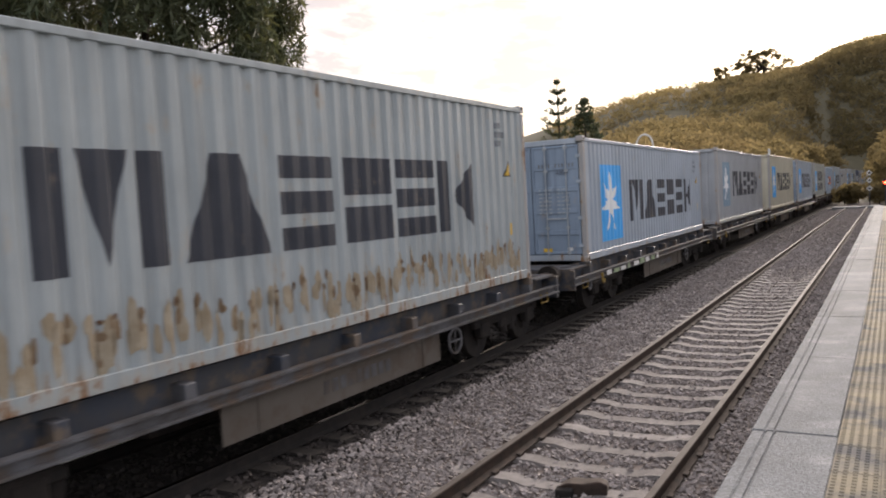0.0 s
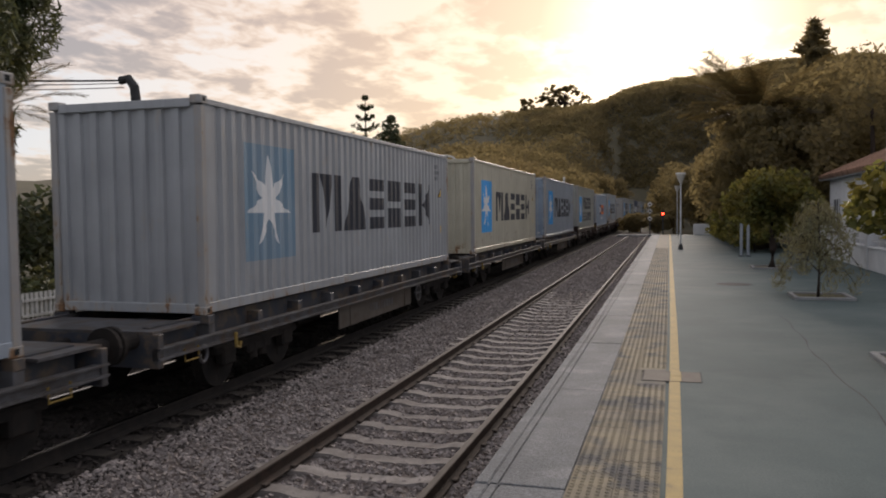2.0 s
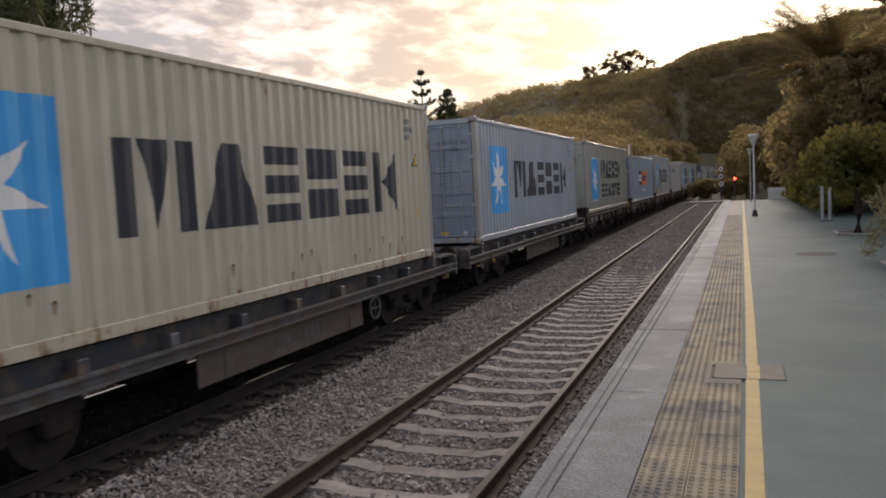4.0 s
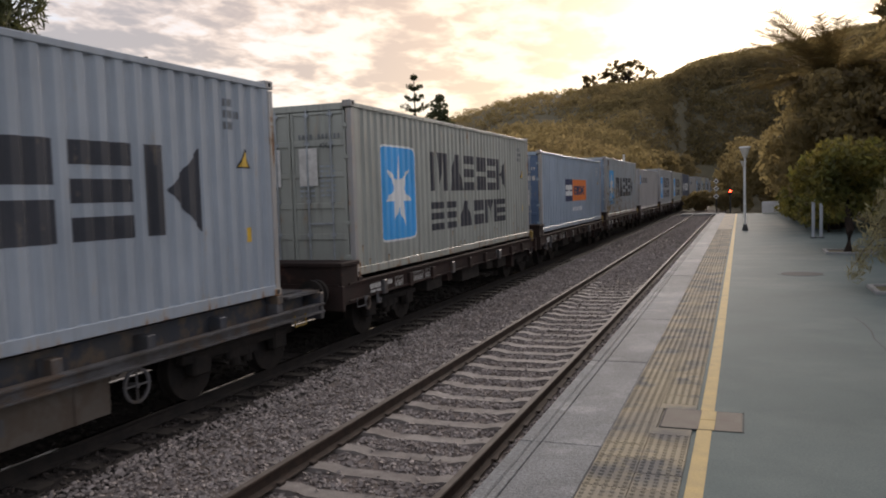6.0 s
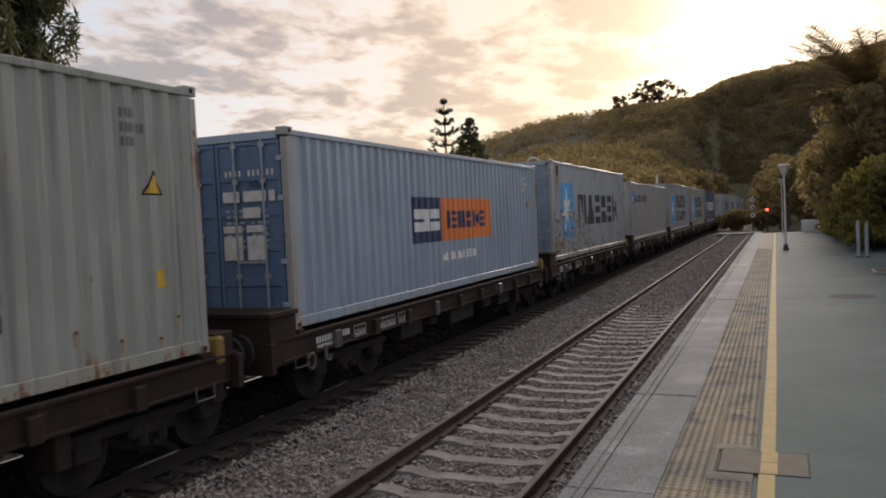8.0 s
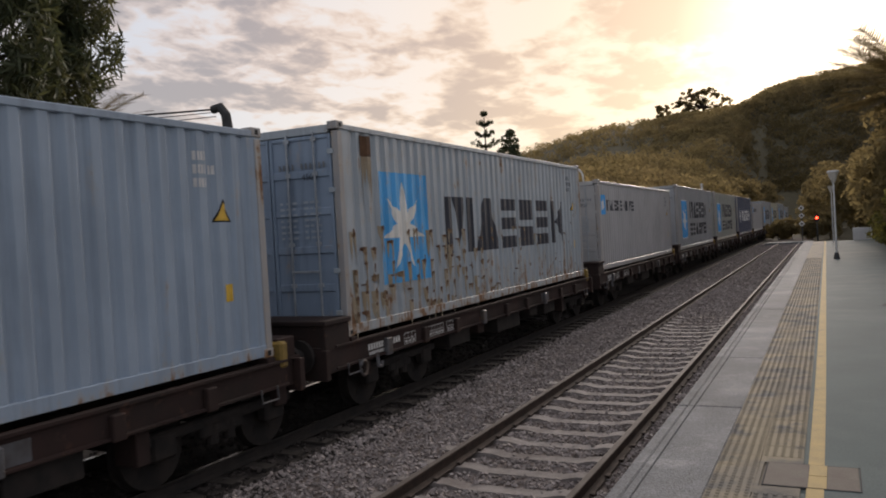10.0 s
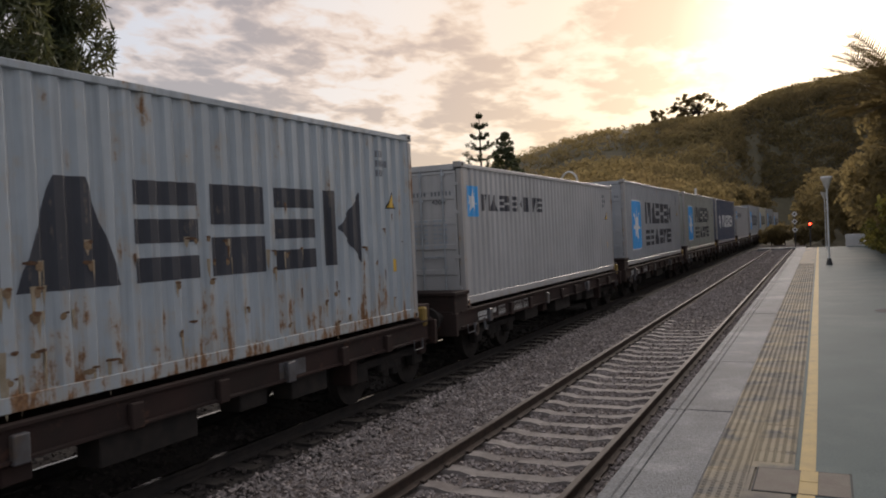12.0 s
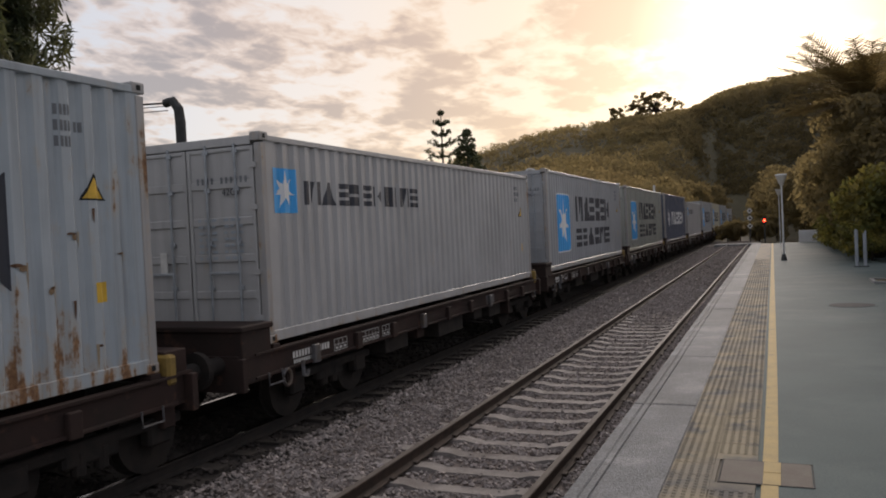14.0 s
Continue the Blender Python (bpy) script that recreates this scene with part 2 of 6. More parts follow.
M["orange"] = steel_paint("orange_paint", (0.75, 0.20, 0.04), 0.05)
M["yellow"] = material("yellow_label", (0.75, 0.47, 0.05), 0.5)
M["gasket"] = material("rubber_gasket", (0.025, 0.028, 0.03), 0.8)
M["dull_yellow"] = material("grimy_yellow_paint", (0.34, 0.23, 0.06), 0.8, 0, (0.20, 0.14, 0.05), 6)
M["bar"] = material("galvanised_bar", (0.42, 0.46, 0.50), 0.45, 0.4)
M["wag_blue"] = material("dark_blue_wagon_paint", (0.04, 0.05, 0.072), 0.6, 0, (0.065, 0.063, 0.063), 2.5, patch=(0.13, 0.10, 0.075), patch_scale=3)
M["wag_edge"] = material("worn_sill_steel", (0.125, 0.128, 0.14), 0.55, 0.2, (0.065, 0.06, 0.058), 4, patch=(0.12, 0.09, 0.07), patch_scale=2)
M["wag_panel"] = material("dusty_sole_plate", (0.135, 0.12, 0.105), 0.85, 0, (0.11, 0.095, 0.08), 1.5, patch=(0.10, 0.08, 0.065), patch_scale=2.5)
M["wag_red"] = material("oxide_red_wagon_paint", (0.042, 0.025, 0.022), 0.9, 0, (0.028, 0.021, 0.019), 2, patch=(0.070, 0.038, 0.029), patch_scale=4.0, patch_range=(0.58, 0.68), grain=0.15)
# oily gear colour, also laid on rail sides to imitate the train's shade
M["under"] = material("oily_gear_and_shaded_rail", (0.020, 0.0185, 0.018), 0.9, 0, (0.033, 0.028, 0.025), 5)
M["tread"] = material("polished_wheel_tread", (0.45, 0.43, 0.41), 0.3, 1.0)
M["mark"] = material("white_stencil", (0.70, 0.70, 0.68), 0.7)
M["rail_side"] = material("rusty_rail", (0.062, 0.043, 0.034), 0.9, 0, (0.040, 0.031, 0.026), 8, grain=0.2)
M["rail_top"] = material("worn_rail_head", (0.105, 0.088, 0.078), 0.8, 0.0, (0.075, 0.060, 0.052), 3)
M["sleeper"] = material("concrete_sleeper", (0.285, 0.262, 0.247), 0.9, 0, (0.195, 0.177, 0.166), 5, grain=0.18, bump=0.3, random=0.14, laid=True, patch=(0.16, 0.14, 0.13), patch_scale=1.4, patch_range=(0.54, 0.66))
# second sleeper colour, darkened to imitate the train's shade
M["sleeper_shaded"] = material("train_shaded_sleeper", (0.040, 0.035, 0.031), 0.9, 0, (0.027, 0.024, 0.022), 5)
M["rail_dark"] = material("polished_rail_head", (0.42, 0.40, 0.38), 0.16, 1.0, (0.30, 0.27, 0.25), 4)
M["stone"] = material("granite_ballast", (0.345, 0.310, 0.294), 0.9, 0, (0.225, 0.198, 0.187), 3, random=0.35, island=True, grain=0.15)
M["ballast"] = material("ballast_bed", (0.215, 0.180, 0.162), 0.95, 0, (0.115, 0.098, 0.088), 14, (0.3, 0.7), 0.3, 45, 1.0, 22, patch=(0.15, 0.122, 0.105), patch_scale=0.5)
# stones and bed below the train: its shade is put into the colour
M["stone_shaded"] = material("shaded_ballast", (0.065, 0.055, 0.050), 0.9, 0, (0.035, 0.031, 0.029), 3, random=0.4, island=True)
M["ballast_shaded"] = material("shaded_ballast_bed", (0.050, 0.043, 0.039), 0.95, 0, (0.026, 0.023, 0.021), 10, grain=0.3, grain_scale=45, bump=1.0, bump_scale=22)
M["earth"] = material("dry_ground", (0.19, 0.16, 0.11), 0.95, 0, (0.10, 0.10, 0.055), 0.5, grain=0.2, grain_scale=8, bump=0.5, bump_scale=4)
M["coping"] = material("weathered_coping_concrete", (0.195, 0.207, 0.216), 0.85, 0, (0.135, 0.143, 0.150), 2.2, grain=0.3, grain_scale=45, bump=0.7, patch=(0.285, 0.297, 0.303), patch_scale=1.1, patch_range=(0.52, 0.66), random=0.12, laid=True)
M["tactile"] = material("ochre_tactile_tile", (0.300, 0.258, 0.178), 0.9, 0, (0.215, 0.193, 0.153), 1.3, (0.42, 0.6), grain=0.16, bump=0.1, patch=(0.125, 0.122, 0.116), patch_scale=2.1, patch_range=(0.49, 0.62), random=0.12, laid=True)
M["line"] = material("yellow_line_paint", (0.55, 0.415, 0.190), 0.9, 0, (0.46, 0.355, 0.18), 5, grain=0.10, patch=(0.33, 0.27, 0.17), patch_scale=4, patch_range=(0.60, 0.70))
M["asphalt"] = material("worn_platform_screed", (0.101, 0.138, 0.137), 0.9, 0, (0.086, 0.119, 0.119), 0.7, grain=0.12, grain_scale=60, bump=0.15, patch=(0.126, 0.160, 0.157), patch_scale=0.45, patch_range=(0.48, 0.66))
M["plate"] = material("rusty_cover_plate", (0.14, 0.125, 0.105), 0.85, 0.0, (0.12, 0.10, 0.085), 5, grain=0.15)
M["iron"] = material("cast_iron_cover", (0.075, 0.078, 0.08), 0.95, 0.0)
M["white_wall"] = material("limewashed_wall", (0.72, 0.73, 0.74), 0.9, 0, (0.6, 0.61, 0.62), 1.2, bump=0.1, patch=(0.5, 0.5, 0.48), patch_scale=1.0, patch_range=(0.58, 0.7))
M["tile"] = material("terracotta_roof_tile", (0.33, 0.18, 0.12), 0.85, 0, (0.22, 0.14, 0.10), 4, random=0.25)
M["post"] = material("grey_enamel_post", (0.40, 0.43, 0.47), 0.45, 0.1, (0.33, 0.36, 0.40), 2)
M["sign_face"] = material("grey_sign_sheet", (0.36, 0.40, 0.46), 0.45)
M["sign_green"] = material("green_sign_band", (0.02, 0.17, 0.12), 0.45)
M["white"] = material("white_enamel", (0.75, 0.76, 0.76), 0.5)
M["lamp_glass"] = material("frosted_lamp_glass", (0.66, 0.64, 0.58), 0.35)
M["bark"] = material("dark_bark", (0.075, 0.055, 0.045), 0.95, 0, (0.04, 0.03, 0.026), 8, bump=0.6, bump_scale=25, stretch=(1, 1, 0.3))
M["citrus"] = material("glossy_citrus_leaf", (0.115, 0.130, 0.042), 0.55, 0, (0.215, 0.185, 0.055), 1.6, (0.4, 0.7), random=0.4, island=True)
M["feathery"] = material("grey_green_feathery_leaf", (0.19, 0.20, 0.125), 0.7, 0, (0.24, 0.22, 0.13), 2, random=0.35, island=True)
M["needle"] = material("pine_needles", (0.055, 0.075, 0.040), 0.7, 0, (0.09, 0.095, 0.045), 1.2, random=0.4, island=True)
M["palm"] = material("palm_leaf", (0.085, 0.075, 0.04), 0.7, 0, (0.11, 0.085, 0.042), 1.5, random=0.3, island=True)
M["wood_leaf"] = material("hillside_foliage", (0.165, 0.147, 0.088), 0.9, 0, (0.188, 0.160, 0.098), 0.05, (0.35, 0.65), random=0.10, island=True)
M["hill"] = material("scrub_hillside", (0.115, 0.104, 0.068), 0.95, 0, (0.095, 0.087, 0.056), 0.03, grain=0.12, grain_scale=0.4, bump=0.4, bump_scale=0.2)
for _k in ("citrus", "palm"): backlit(M[_k])
backlit(M["wood_leaf"], 0.65, (1.7, 1.5, 1.1))
backlit(M["feathery"], 0.3)
backlit(M["needle"], 0.25)
M["wire"] = material("black_cable", (0.02, 0.02, 0.02), 0.7)
M["dark"] = material("dark_opening", (0.03, 0.03, 0.035), 0.5)
M["kerb"] = material("pale_kerb_concrete", (0.34, 0.345, 0.345), 0.9, 0, (0.25, 0.255, 0.255), 3, grain=0.15)
M["red_lamp"] = glow("red_signal_lamp", (1.0, 0.05, 0.02), 12.0)


# ---------------------------------------------------------------- mesh helpers
def finish(bm, name, mats, smooth=False):
    me = bpy.data.meshes.new(name)
    bm.normal_update()
    bm.to_mesh(me); bm.free()
    for m in (mats if isinstance(mats, (list, tuple)) else [mats]):
        me.materials.append(m)
    if smooth:
        for p in me.polygons: p.use_smooth = True
    return me


def part(name, bm, mat, parent=None, label="", smooth=False):
    me = bm if isinstance(bm, bpy.types.Mesh) else finish(bm, name, mat, smooth)
    ob = new(name, me)
    if parent is not None: ob.parent = parent
    return tagged(ob, label)


def box(bm, x0, x1, y0, y1, z0, z1, bevel=0.0, mat=0):
    r = bmesh.ops.create_cube(bm, size=1.0, matrix=Matrix.Translation(((x0 + x1) / 2, (y0 + y1) / 2, (z0 + z1) / 2)) @ Matrix.Diagonal((x1 - x0, y1 - y0, z1 - z0, 1)))
    faces = {f for v in r["verts"] for f in v.link_faces}
    for f in faces: f.material_index = mat
    if bevel:
        bmesh.ops.bevel(bm, geom=list({e for v in r["verts"] for e in v.link_edges}), offset=bevel, segments=1, affect="EDGES", profile=0.5)
    return bm


def boxes(*rows, bevel=0.0):
    bm = bmesh.new()
    for r in rows: box(bm, *r, bevel=bevel)
    return bm


def rod(bm, a, b, r0, r1=None, sides=8, caps=True):
    a, b = Vector(a), Vector(b)
    d = b - a
    m = Matrix.Translation((a + b) / 2) @ d.to_track_quat("Z", "Y").to_matrix().to_4x4()
    bmesh.ops.create_cone(bm, cap_ends=caps, segments=sides, radius1=r0, radius2=r0 if r1 is None else r1, depth=d.length, matrix=m)
    return bm


def rods(*rows, sides=8):
    bm = bmesh.new()
    for r in rows: rod(bm, *r, sides=sides)
    return bm


def tube(points, r0, r1=None, sides=8):
    """A tapered bent tube through the points."""
    bm = bmesh.new()
    r1 = r0 if r1 is None else r1
    pts = [Vector(p) for p in points]
    rings = []
    for i, p in enumerate(pts):
        d = (pts[min(i + 1, len(pts) - 1)] - pts[max(i - 1, 0)]).normalized()
        q = d.to_track_quat("Z", "Y")
        r = r0 + (r1 - r0) * i / (len(pts) - 1)
        rings.append([bm.verts.new(p + q @ Vector((r * math.cos(2 * math.pi * k / sides), r * math.sin(2 * math.pi * k / sides), 0))) for k in range(sides)])
    for a, b in zip(rings, rings[1:]):
        for k in range(sides):
            bm.faces.new((a[k], a[(k + 1) % sides], b[(k + 1) % sides], b[k]))
    bm.faces.new(rings[0][::-1]); bm.faces.new(rings[-1])
    return bm


def thing(name, m, label, category, group="", kind=""):
    ob = new(name)
    ob.matrix_basis = m
    return tagged(ob, label, category, group, kind)


def mesh_from(name, verts, faces, mat):
    me = bpy.data.meshes.new(name)
    me.from_pydata(verts.tolist() if hasattr(verts, "tolist") else verts, [], faces.tolist() if hasattr(faces, "tolist") else faces)
    me.materials.append(mat)
    return me


def leaves(name, centres, n, size, mat, spread, long=1.0, seed=1, droop=0.0, thin=0.5):
    """Many small leaf quads in clumps round the centres (x, y, z, radius), denser towards the clump's skin."""
    rng = np.random.default_rng(seed)
    c = np.array(centres, float)
    pick = rng.choice(len(c), n, p=c[:, 3] ** 2 / (c[:, 3] ** 2).sum())
    d = rng.normal(size=(n, 3)); d /= np.linalg.norm(d, axis=1)[:, None]
    rad = c[pick, 3] * rng.uniform(0.35, 1.0, n) ** 0.5
    pos = c[pick, :3] + d * rad[:, None] * np.array(spread)
    a = rng.normal(size=(n, 3)) + np.array([0, 0, -droop]); a /= np.linalg.norm(a, axis=1)[:, None]
    b = np.cross(a, rng.normal(size=(n, 3))); b /= np.linalg.norm(b, axis=1)[:, None]
    s = size * rng.uniform(0.6, 1.3, n)[:, None]
    a, b = a * s * long, b * s * thin
    v = np.concatenate([(pos - a)[:, None], (pos + b - a * 0.1)[:, None], (pos + a)[:, None], (pos - b - a * 0.1)[:, None]], 1).reshape(-1, 3)
    f = np.arange(4 * n).reshape(-1, 4)
    return mesh_from(name, v, f, mat)


# ---------------------------------------------------------------- ground, hills, tracks, platform
RAIL_Z, T2 = -0.70, -4.27


def drift(y):
    """The line and the platform bend gently to the left beyond the near end."""
    y = min(max(y, 5.0), 110.0)
    return -0.0098 * (y - 5) ** 2 / 20 if y < 15 else -0.0098 * (y - 10)


def bend(ob, west=4.2):
    """Lays a piece along the bend: a short one is shifted, a long one cut and bent."""
    me = ob.data
    ys = [v.co.y for v in me.vertices]
    if max(ys) - min(ys) < 3.2:
        mid, y = (max(ys) + min(ys)) / 2, ob.location.y
        if abs(mid) > 3: ob.location.x += drift(y + mid)
        else:
            ob.location.x += drift(y)
            ob.rotation_euler.z += math.atan2(drift(y) - drift(y + 1), 1)
        return
    bm = bmesh.new(); bm.from_mesh(me)
    if max(ys) - min(ys) > 20 and len(bm.verts) < 200:
        for y in list(range(5, 16, 2)) + [60, 110]:
            if min(ys) < y < max(ys):
                bmesh.ops.bisect_plane(bm, geom=bm.verts[:] + bm.edges[:] + bm.faces[:], plane_co=(0, y, 0), plane_no=(0, 1, 0))
    for v in bm.verts:
        if v.co.x < west: v.co.x += drift(v.co.y)
    bm.to_mesh(me); bm.free()


RIDGE = [(-180, 4), (-120, 4), (-70, 3.0), (-40, 2.5), (-27, 3.9), (-23, 4.8), (-20.3, 5.6), (-18.8, 5.9), (-16, 6.75), (-14, 7.1), (-11.5, 7.15), (-8, 7.25), (-5.6, 7.5), (-3.1, 8.5), (-0.7, 8.85), (2, 9.0), (6.5, 9.35), (13.4, 9.4), (16.6, 9.7), (30, 10), (60, 7), (120, 4), (180, 4)]


def ridge_at(az):
    return float(np.interp(az, [a for a, _ in RIDGE], [e for _, e in RIDGE]))


def hill_z(x, y):
    r, az = math.hypot(x - 3, y - 2), math.degrees(math.atan2(x - 3, y - 2))
    foot, top = 95.0, 420.0
    k = min(1.0, max(0.0, (r - foot) / (top - foot)))
    k = k * k * (3 - 2 * k) * 0.55 + k * 0.45
    h = 420 * math.tan(radians(ridge_at(az))) * k
    side = min(1.0, max(0.0, (abs(x + 2.5) - 8.0) / 16.0))          # the line runs on in a level cutting
    far = min(1.0, max(0.0, (y - 250.0) / 60.0))
    h *= max(side * side * (3 - 2 * side), far) if y > 0 else 1.0
    w = min(1, max(0, (r - foot) / 60))
    h += w * (4.0 * noise.noise((x * 0.012, y * 0.012, 0)) + 1.6 * noise.noise((x * 0.05, y * 0.05, 3))) * (1 if r < 400 else 0.6)
    return -1.0 + h if r < 700 else -1.0 + h * max(0, 1 - (r - 700) / 1500)


def build_ground():
    radii = [0.5, 20, 40, 60, 80, 95, 105, 118, 132, 150, 170, 190, 215, 240, 270, 300, 330, 360, 390, 420, 450, 500, 560, 700, 1000, 1600, 2400, 4000]
    n = 288
    v, f = [], []
    for i, r in enumerate(radii):
        for k in range(n):
            a = 2 * math.pi * k / n
            x, y = 3 + r * math.sin(a), 2 + r * math.cos(a)
            v.append((x, y, hill_z(x, y)))
    for i in range(len(radii) - 1):
        for k in range(n):
            f.append((i * n + k, i * n + (k + 1) % n, (i + 1) * n + (k + 1) % n, (i + 1) * n + k))
    f.append(tuple(range(n))[::-1])
    me = mesh_from("ground", v, f, M["hill"])
    for p in me.polygons: p.use_smooth = True
    return tagged(new("ground", me), "dry valley floor rising to scrub hills", "ground", kind="structure")


BED_X = (-8.2, -7.0, -2.4, -1.9, -1.5, -1.1, -0.96, -0.8, 0.0, 0.8, 0.96, 1.1, 1.5, 1.9)
BED_Z = (-1.02, -0.90, -0.90, -0.93, -0.895, -0.875, -0.895, -0.91, -0.915, -0.91, -0.875, -0.85, -0.865, -0.93)


def bed_z(x, y):
    """Height of the ballast; beyond the near end it lies over the sleepers."""
    z = float(np.interp(x, BED_X, BED_Z))
    k = min(1.0, max(0.0, (y - 24.0) / 5.0))
    return z + k * (max(z, -0.845) - z) if abs(x) < 1.5 else z


def build_tracks():
    # ballast bed under both tracks, with shoulders
    bm = bmesh.new()
    ys = [-40 + 2.0 * i for i in range(150)]
    grid = [[bm.verts.new((x + drift(y), y, bed_z(x, y) + 0.012 * noise.noise((x * 1.3, y * 1.3, 0)))) for x in BED_X] for y in ys]
    for a, b in zip(grid, grid[1:]):
        for k in range(len(BED_X) - 1): bm.faces.new((a[k], a[k + 1], b[k + 1], b[k]))
    # the bed below the train gets the darker colour that imitates shade
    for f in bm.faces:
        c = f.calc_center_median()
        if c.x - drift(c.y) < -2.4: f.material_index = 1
    tagged(part("ballast_bed", bm, [M["ballast"], M["ballast_shaded"]]), "grey-brown crushed stone ballast under two tracks", "ballast", kind="structure")
    # rails: foot, web and head
    sec = [(-0.07, 0), (0.07, 0), (0.07, 0.012), (0.012, 0.035), (0.010, 0.115), (0.034, 0.125), (0.036, 0.150), (0.030, 0.157), (-0.030, 0.157), (-0.036, 0.150), (-0.034, 0.125), (-0.010, 0.115), (-0.012, 0.035), (-0.07, 0.012)]
    for cx, label in ((0.0, "rusty rails with worn heads on concrete sleepers"), (T2, "worn steel rails under the goods train")):
        track = thing("railway_track", pose(cx, 0, 0), label, "railway track", kind="structure")
        for side in (-0.87, 0.87):
            bm = bmesh.new()
            ends = [[bm.verts.new((side + x, y, RAIL_Z - 0.157 + z)) for x, z in sec] for y in (-40.0, 84.0 if cx == 0 else 258.0)]
            n = len(sec)
            for k in range(n):
                fc = bm.faces.new((ends[0][k], ends[0][(k + 1) % n], ends[1][(k + 1) % n], ends[1][k]))
                fc.material_index = 1 if k == 7 else 0
            bm.faces.new(ends[0][::-1]); bm.faces.new(ends[1])
            bmesh.ops.recalc_face_normals(bm, faces=bm.faces[:])
            # rail sides below the train take the gear's near-black to imitate shade
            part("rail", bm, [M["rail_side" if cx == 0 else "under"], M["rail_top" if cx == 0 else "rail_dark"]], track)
        # sleepers: thicker under the rails, waisted in the middle
        bm = bmesh.new()
        xs = [(-1.30, 0.0), (-1.1, 0.0), (-0.62, 0.0), (-0.45, -0.035), (0.45, -0.035), (0.62, 0.0), (1.1, 0.0), (1.30, 0.0)]
        rows = [[bm.verts.new((x, w, (0.0 if h else -0.2) + (dz if h else 0))) for w, h in ((-0.13, 0), (-0.10, 1), (0.10, 1), (0.13, 0))] for x, dz in xs]
        for a, b in zip(rows, rows[1:]):
            for k in range(3): bm.faces.new((a[k], a[k + 1], b[k + 1], b[k]))
        bm.faces.new(rows[0]); bm.faces.new(rows[-1][::-1])
        bmesh.ops.recalc_face_normals(bm, faces=bm.faces[:])
        # sleepers below the train use the copy with shade in its colour
        me = finish(bm, "sleeper", M["sleeper" if cx == 0 else "sleeper_shaded"])
        clip = finish(boxes((-0.10, -0.045, -0.05, 0.05, 0, 0.035), (0.045, 0.10, -0.05, 0.05, 0, 0.035), bevel=0.006), "rail_clip", M["rail_side"])
        rng = random.Random(4)
        for i in range(46 if cx == 0 else 60):
            s = part("sleeper", me, None, track)
            s.location = (rng.uniform(-0.02, 0.02), (0.3 if cx == 0 else -1) + 0.6 * i, RAIL_Z - 0.160 + rng.uniform(-0.006, 0.006))
            s.rotation_euler = (0, 0, rng.uniform(-0.008, 0.008))
            if cx == 0:
                for side in (-0.87, 0.87):
                    c = part("rail_clip", clip, None, track)
                    c.location = (side, 0.3 + 0.6 * i, RAIL_Z - 0.160)
        for piece in track.children: bend(piece)


def stones(name, n, x0, x1, y0, y1, size, seed, density_falls=True, mat="stone", label="loose grey-brown broken ballast stones"):
    rng = np.random.default_rng(seed)
    x = rng.uniform(x0, x1, n)
    y = y0 + (y1 - y0) * (rng.uniform(0, 1, n) ** (1.5 if density_falls else 1.0))
    s = size * rng.uniform(0.55, 1.35, n)
    on_sleeper = (np.abs(((y - 0.3 + 0.3) % 0.6) - 0.3) < 0.13) & (x > -1.2) & (x < 0.95) & (y < 27)
    on_rail = np.abs(np.abs(x) - 0.87) < 0.10
    keep = ~(on_rail | (on_sleeper & (rng.uniform(0, 1, n) < 0.93)))
    x, y, s = x[keep], y[keep], s[keep]
    n = len(x)
    z = np.array([bed_z(a, b) for a, b in zip(x, y)]) + s * rng.uniform(0.0, 0.5, n)
    oct_ = np.array([(1, 0, 0), (0, 1, 0), (-1, 0, 0), (0, -1, 0), (0.2, 0.1, 0.7), (-0.1, -0.2, -0.7), (0.7, 0.7, 0.35), (-0.7, -0.6, 0.4)])
    fc = np.array([(0, 6, 4), (6, 1, 4), (1, 2, 4), (2, 7, 4), (7, 3, 4), (3, 0, 4), (1, 6, 5), (6, 0, 5), (2, 1, 5), (7, 2, 5), (3, 7, 5), (0, 3, 5)])
    jit = oct_[None] * rng.uniform(0.65, 1.25, (n, 8, 1)) * s[:, None, None] * 0.5 * rng.uniform(0.7, 1.3, (n, 1, 3))
    a = rng.uniform(0, 2 * np.pi, n); t = rng.uniform(-0.9, 0.9, n)
    ca, sa, ct, st = np.cos(a), np.sin(a), np.cos(t), np.sin(t)
    X, Y, Z = jit[..., 0], jit[..., 1], jit[..., 2]
    Y, Z = Y * ct[:, None] - Z * st[:, None], Y * st[:, None] + Z * ct[:, None]
    X, Y = X * ca[:, None] - Y * sa[:, None], X * sa[:, None] + Y * ca[:, None]
    x = x + np.array([drift(b) for b in y])
    v = np.stack([X + x[:, None], Y + y[:, None], Z + z[:, None]], -1).reshape(-1, 3)
    f = (fc[None] + (np.arange(n) * 8)[:, None, None]).reshape(-1, 3)
    return tagged(new(name, mesh_from(name, v, f, M[mat])), label, "ballast stones", kind="stuff")


EDGE, TACT0, TACT1, LINE0, LINE1, PLAT_END, WALL_X = 1.73, 2.33, 2.91, 2.945, 3.05, 60.0, 8.25


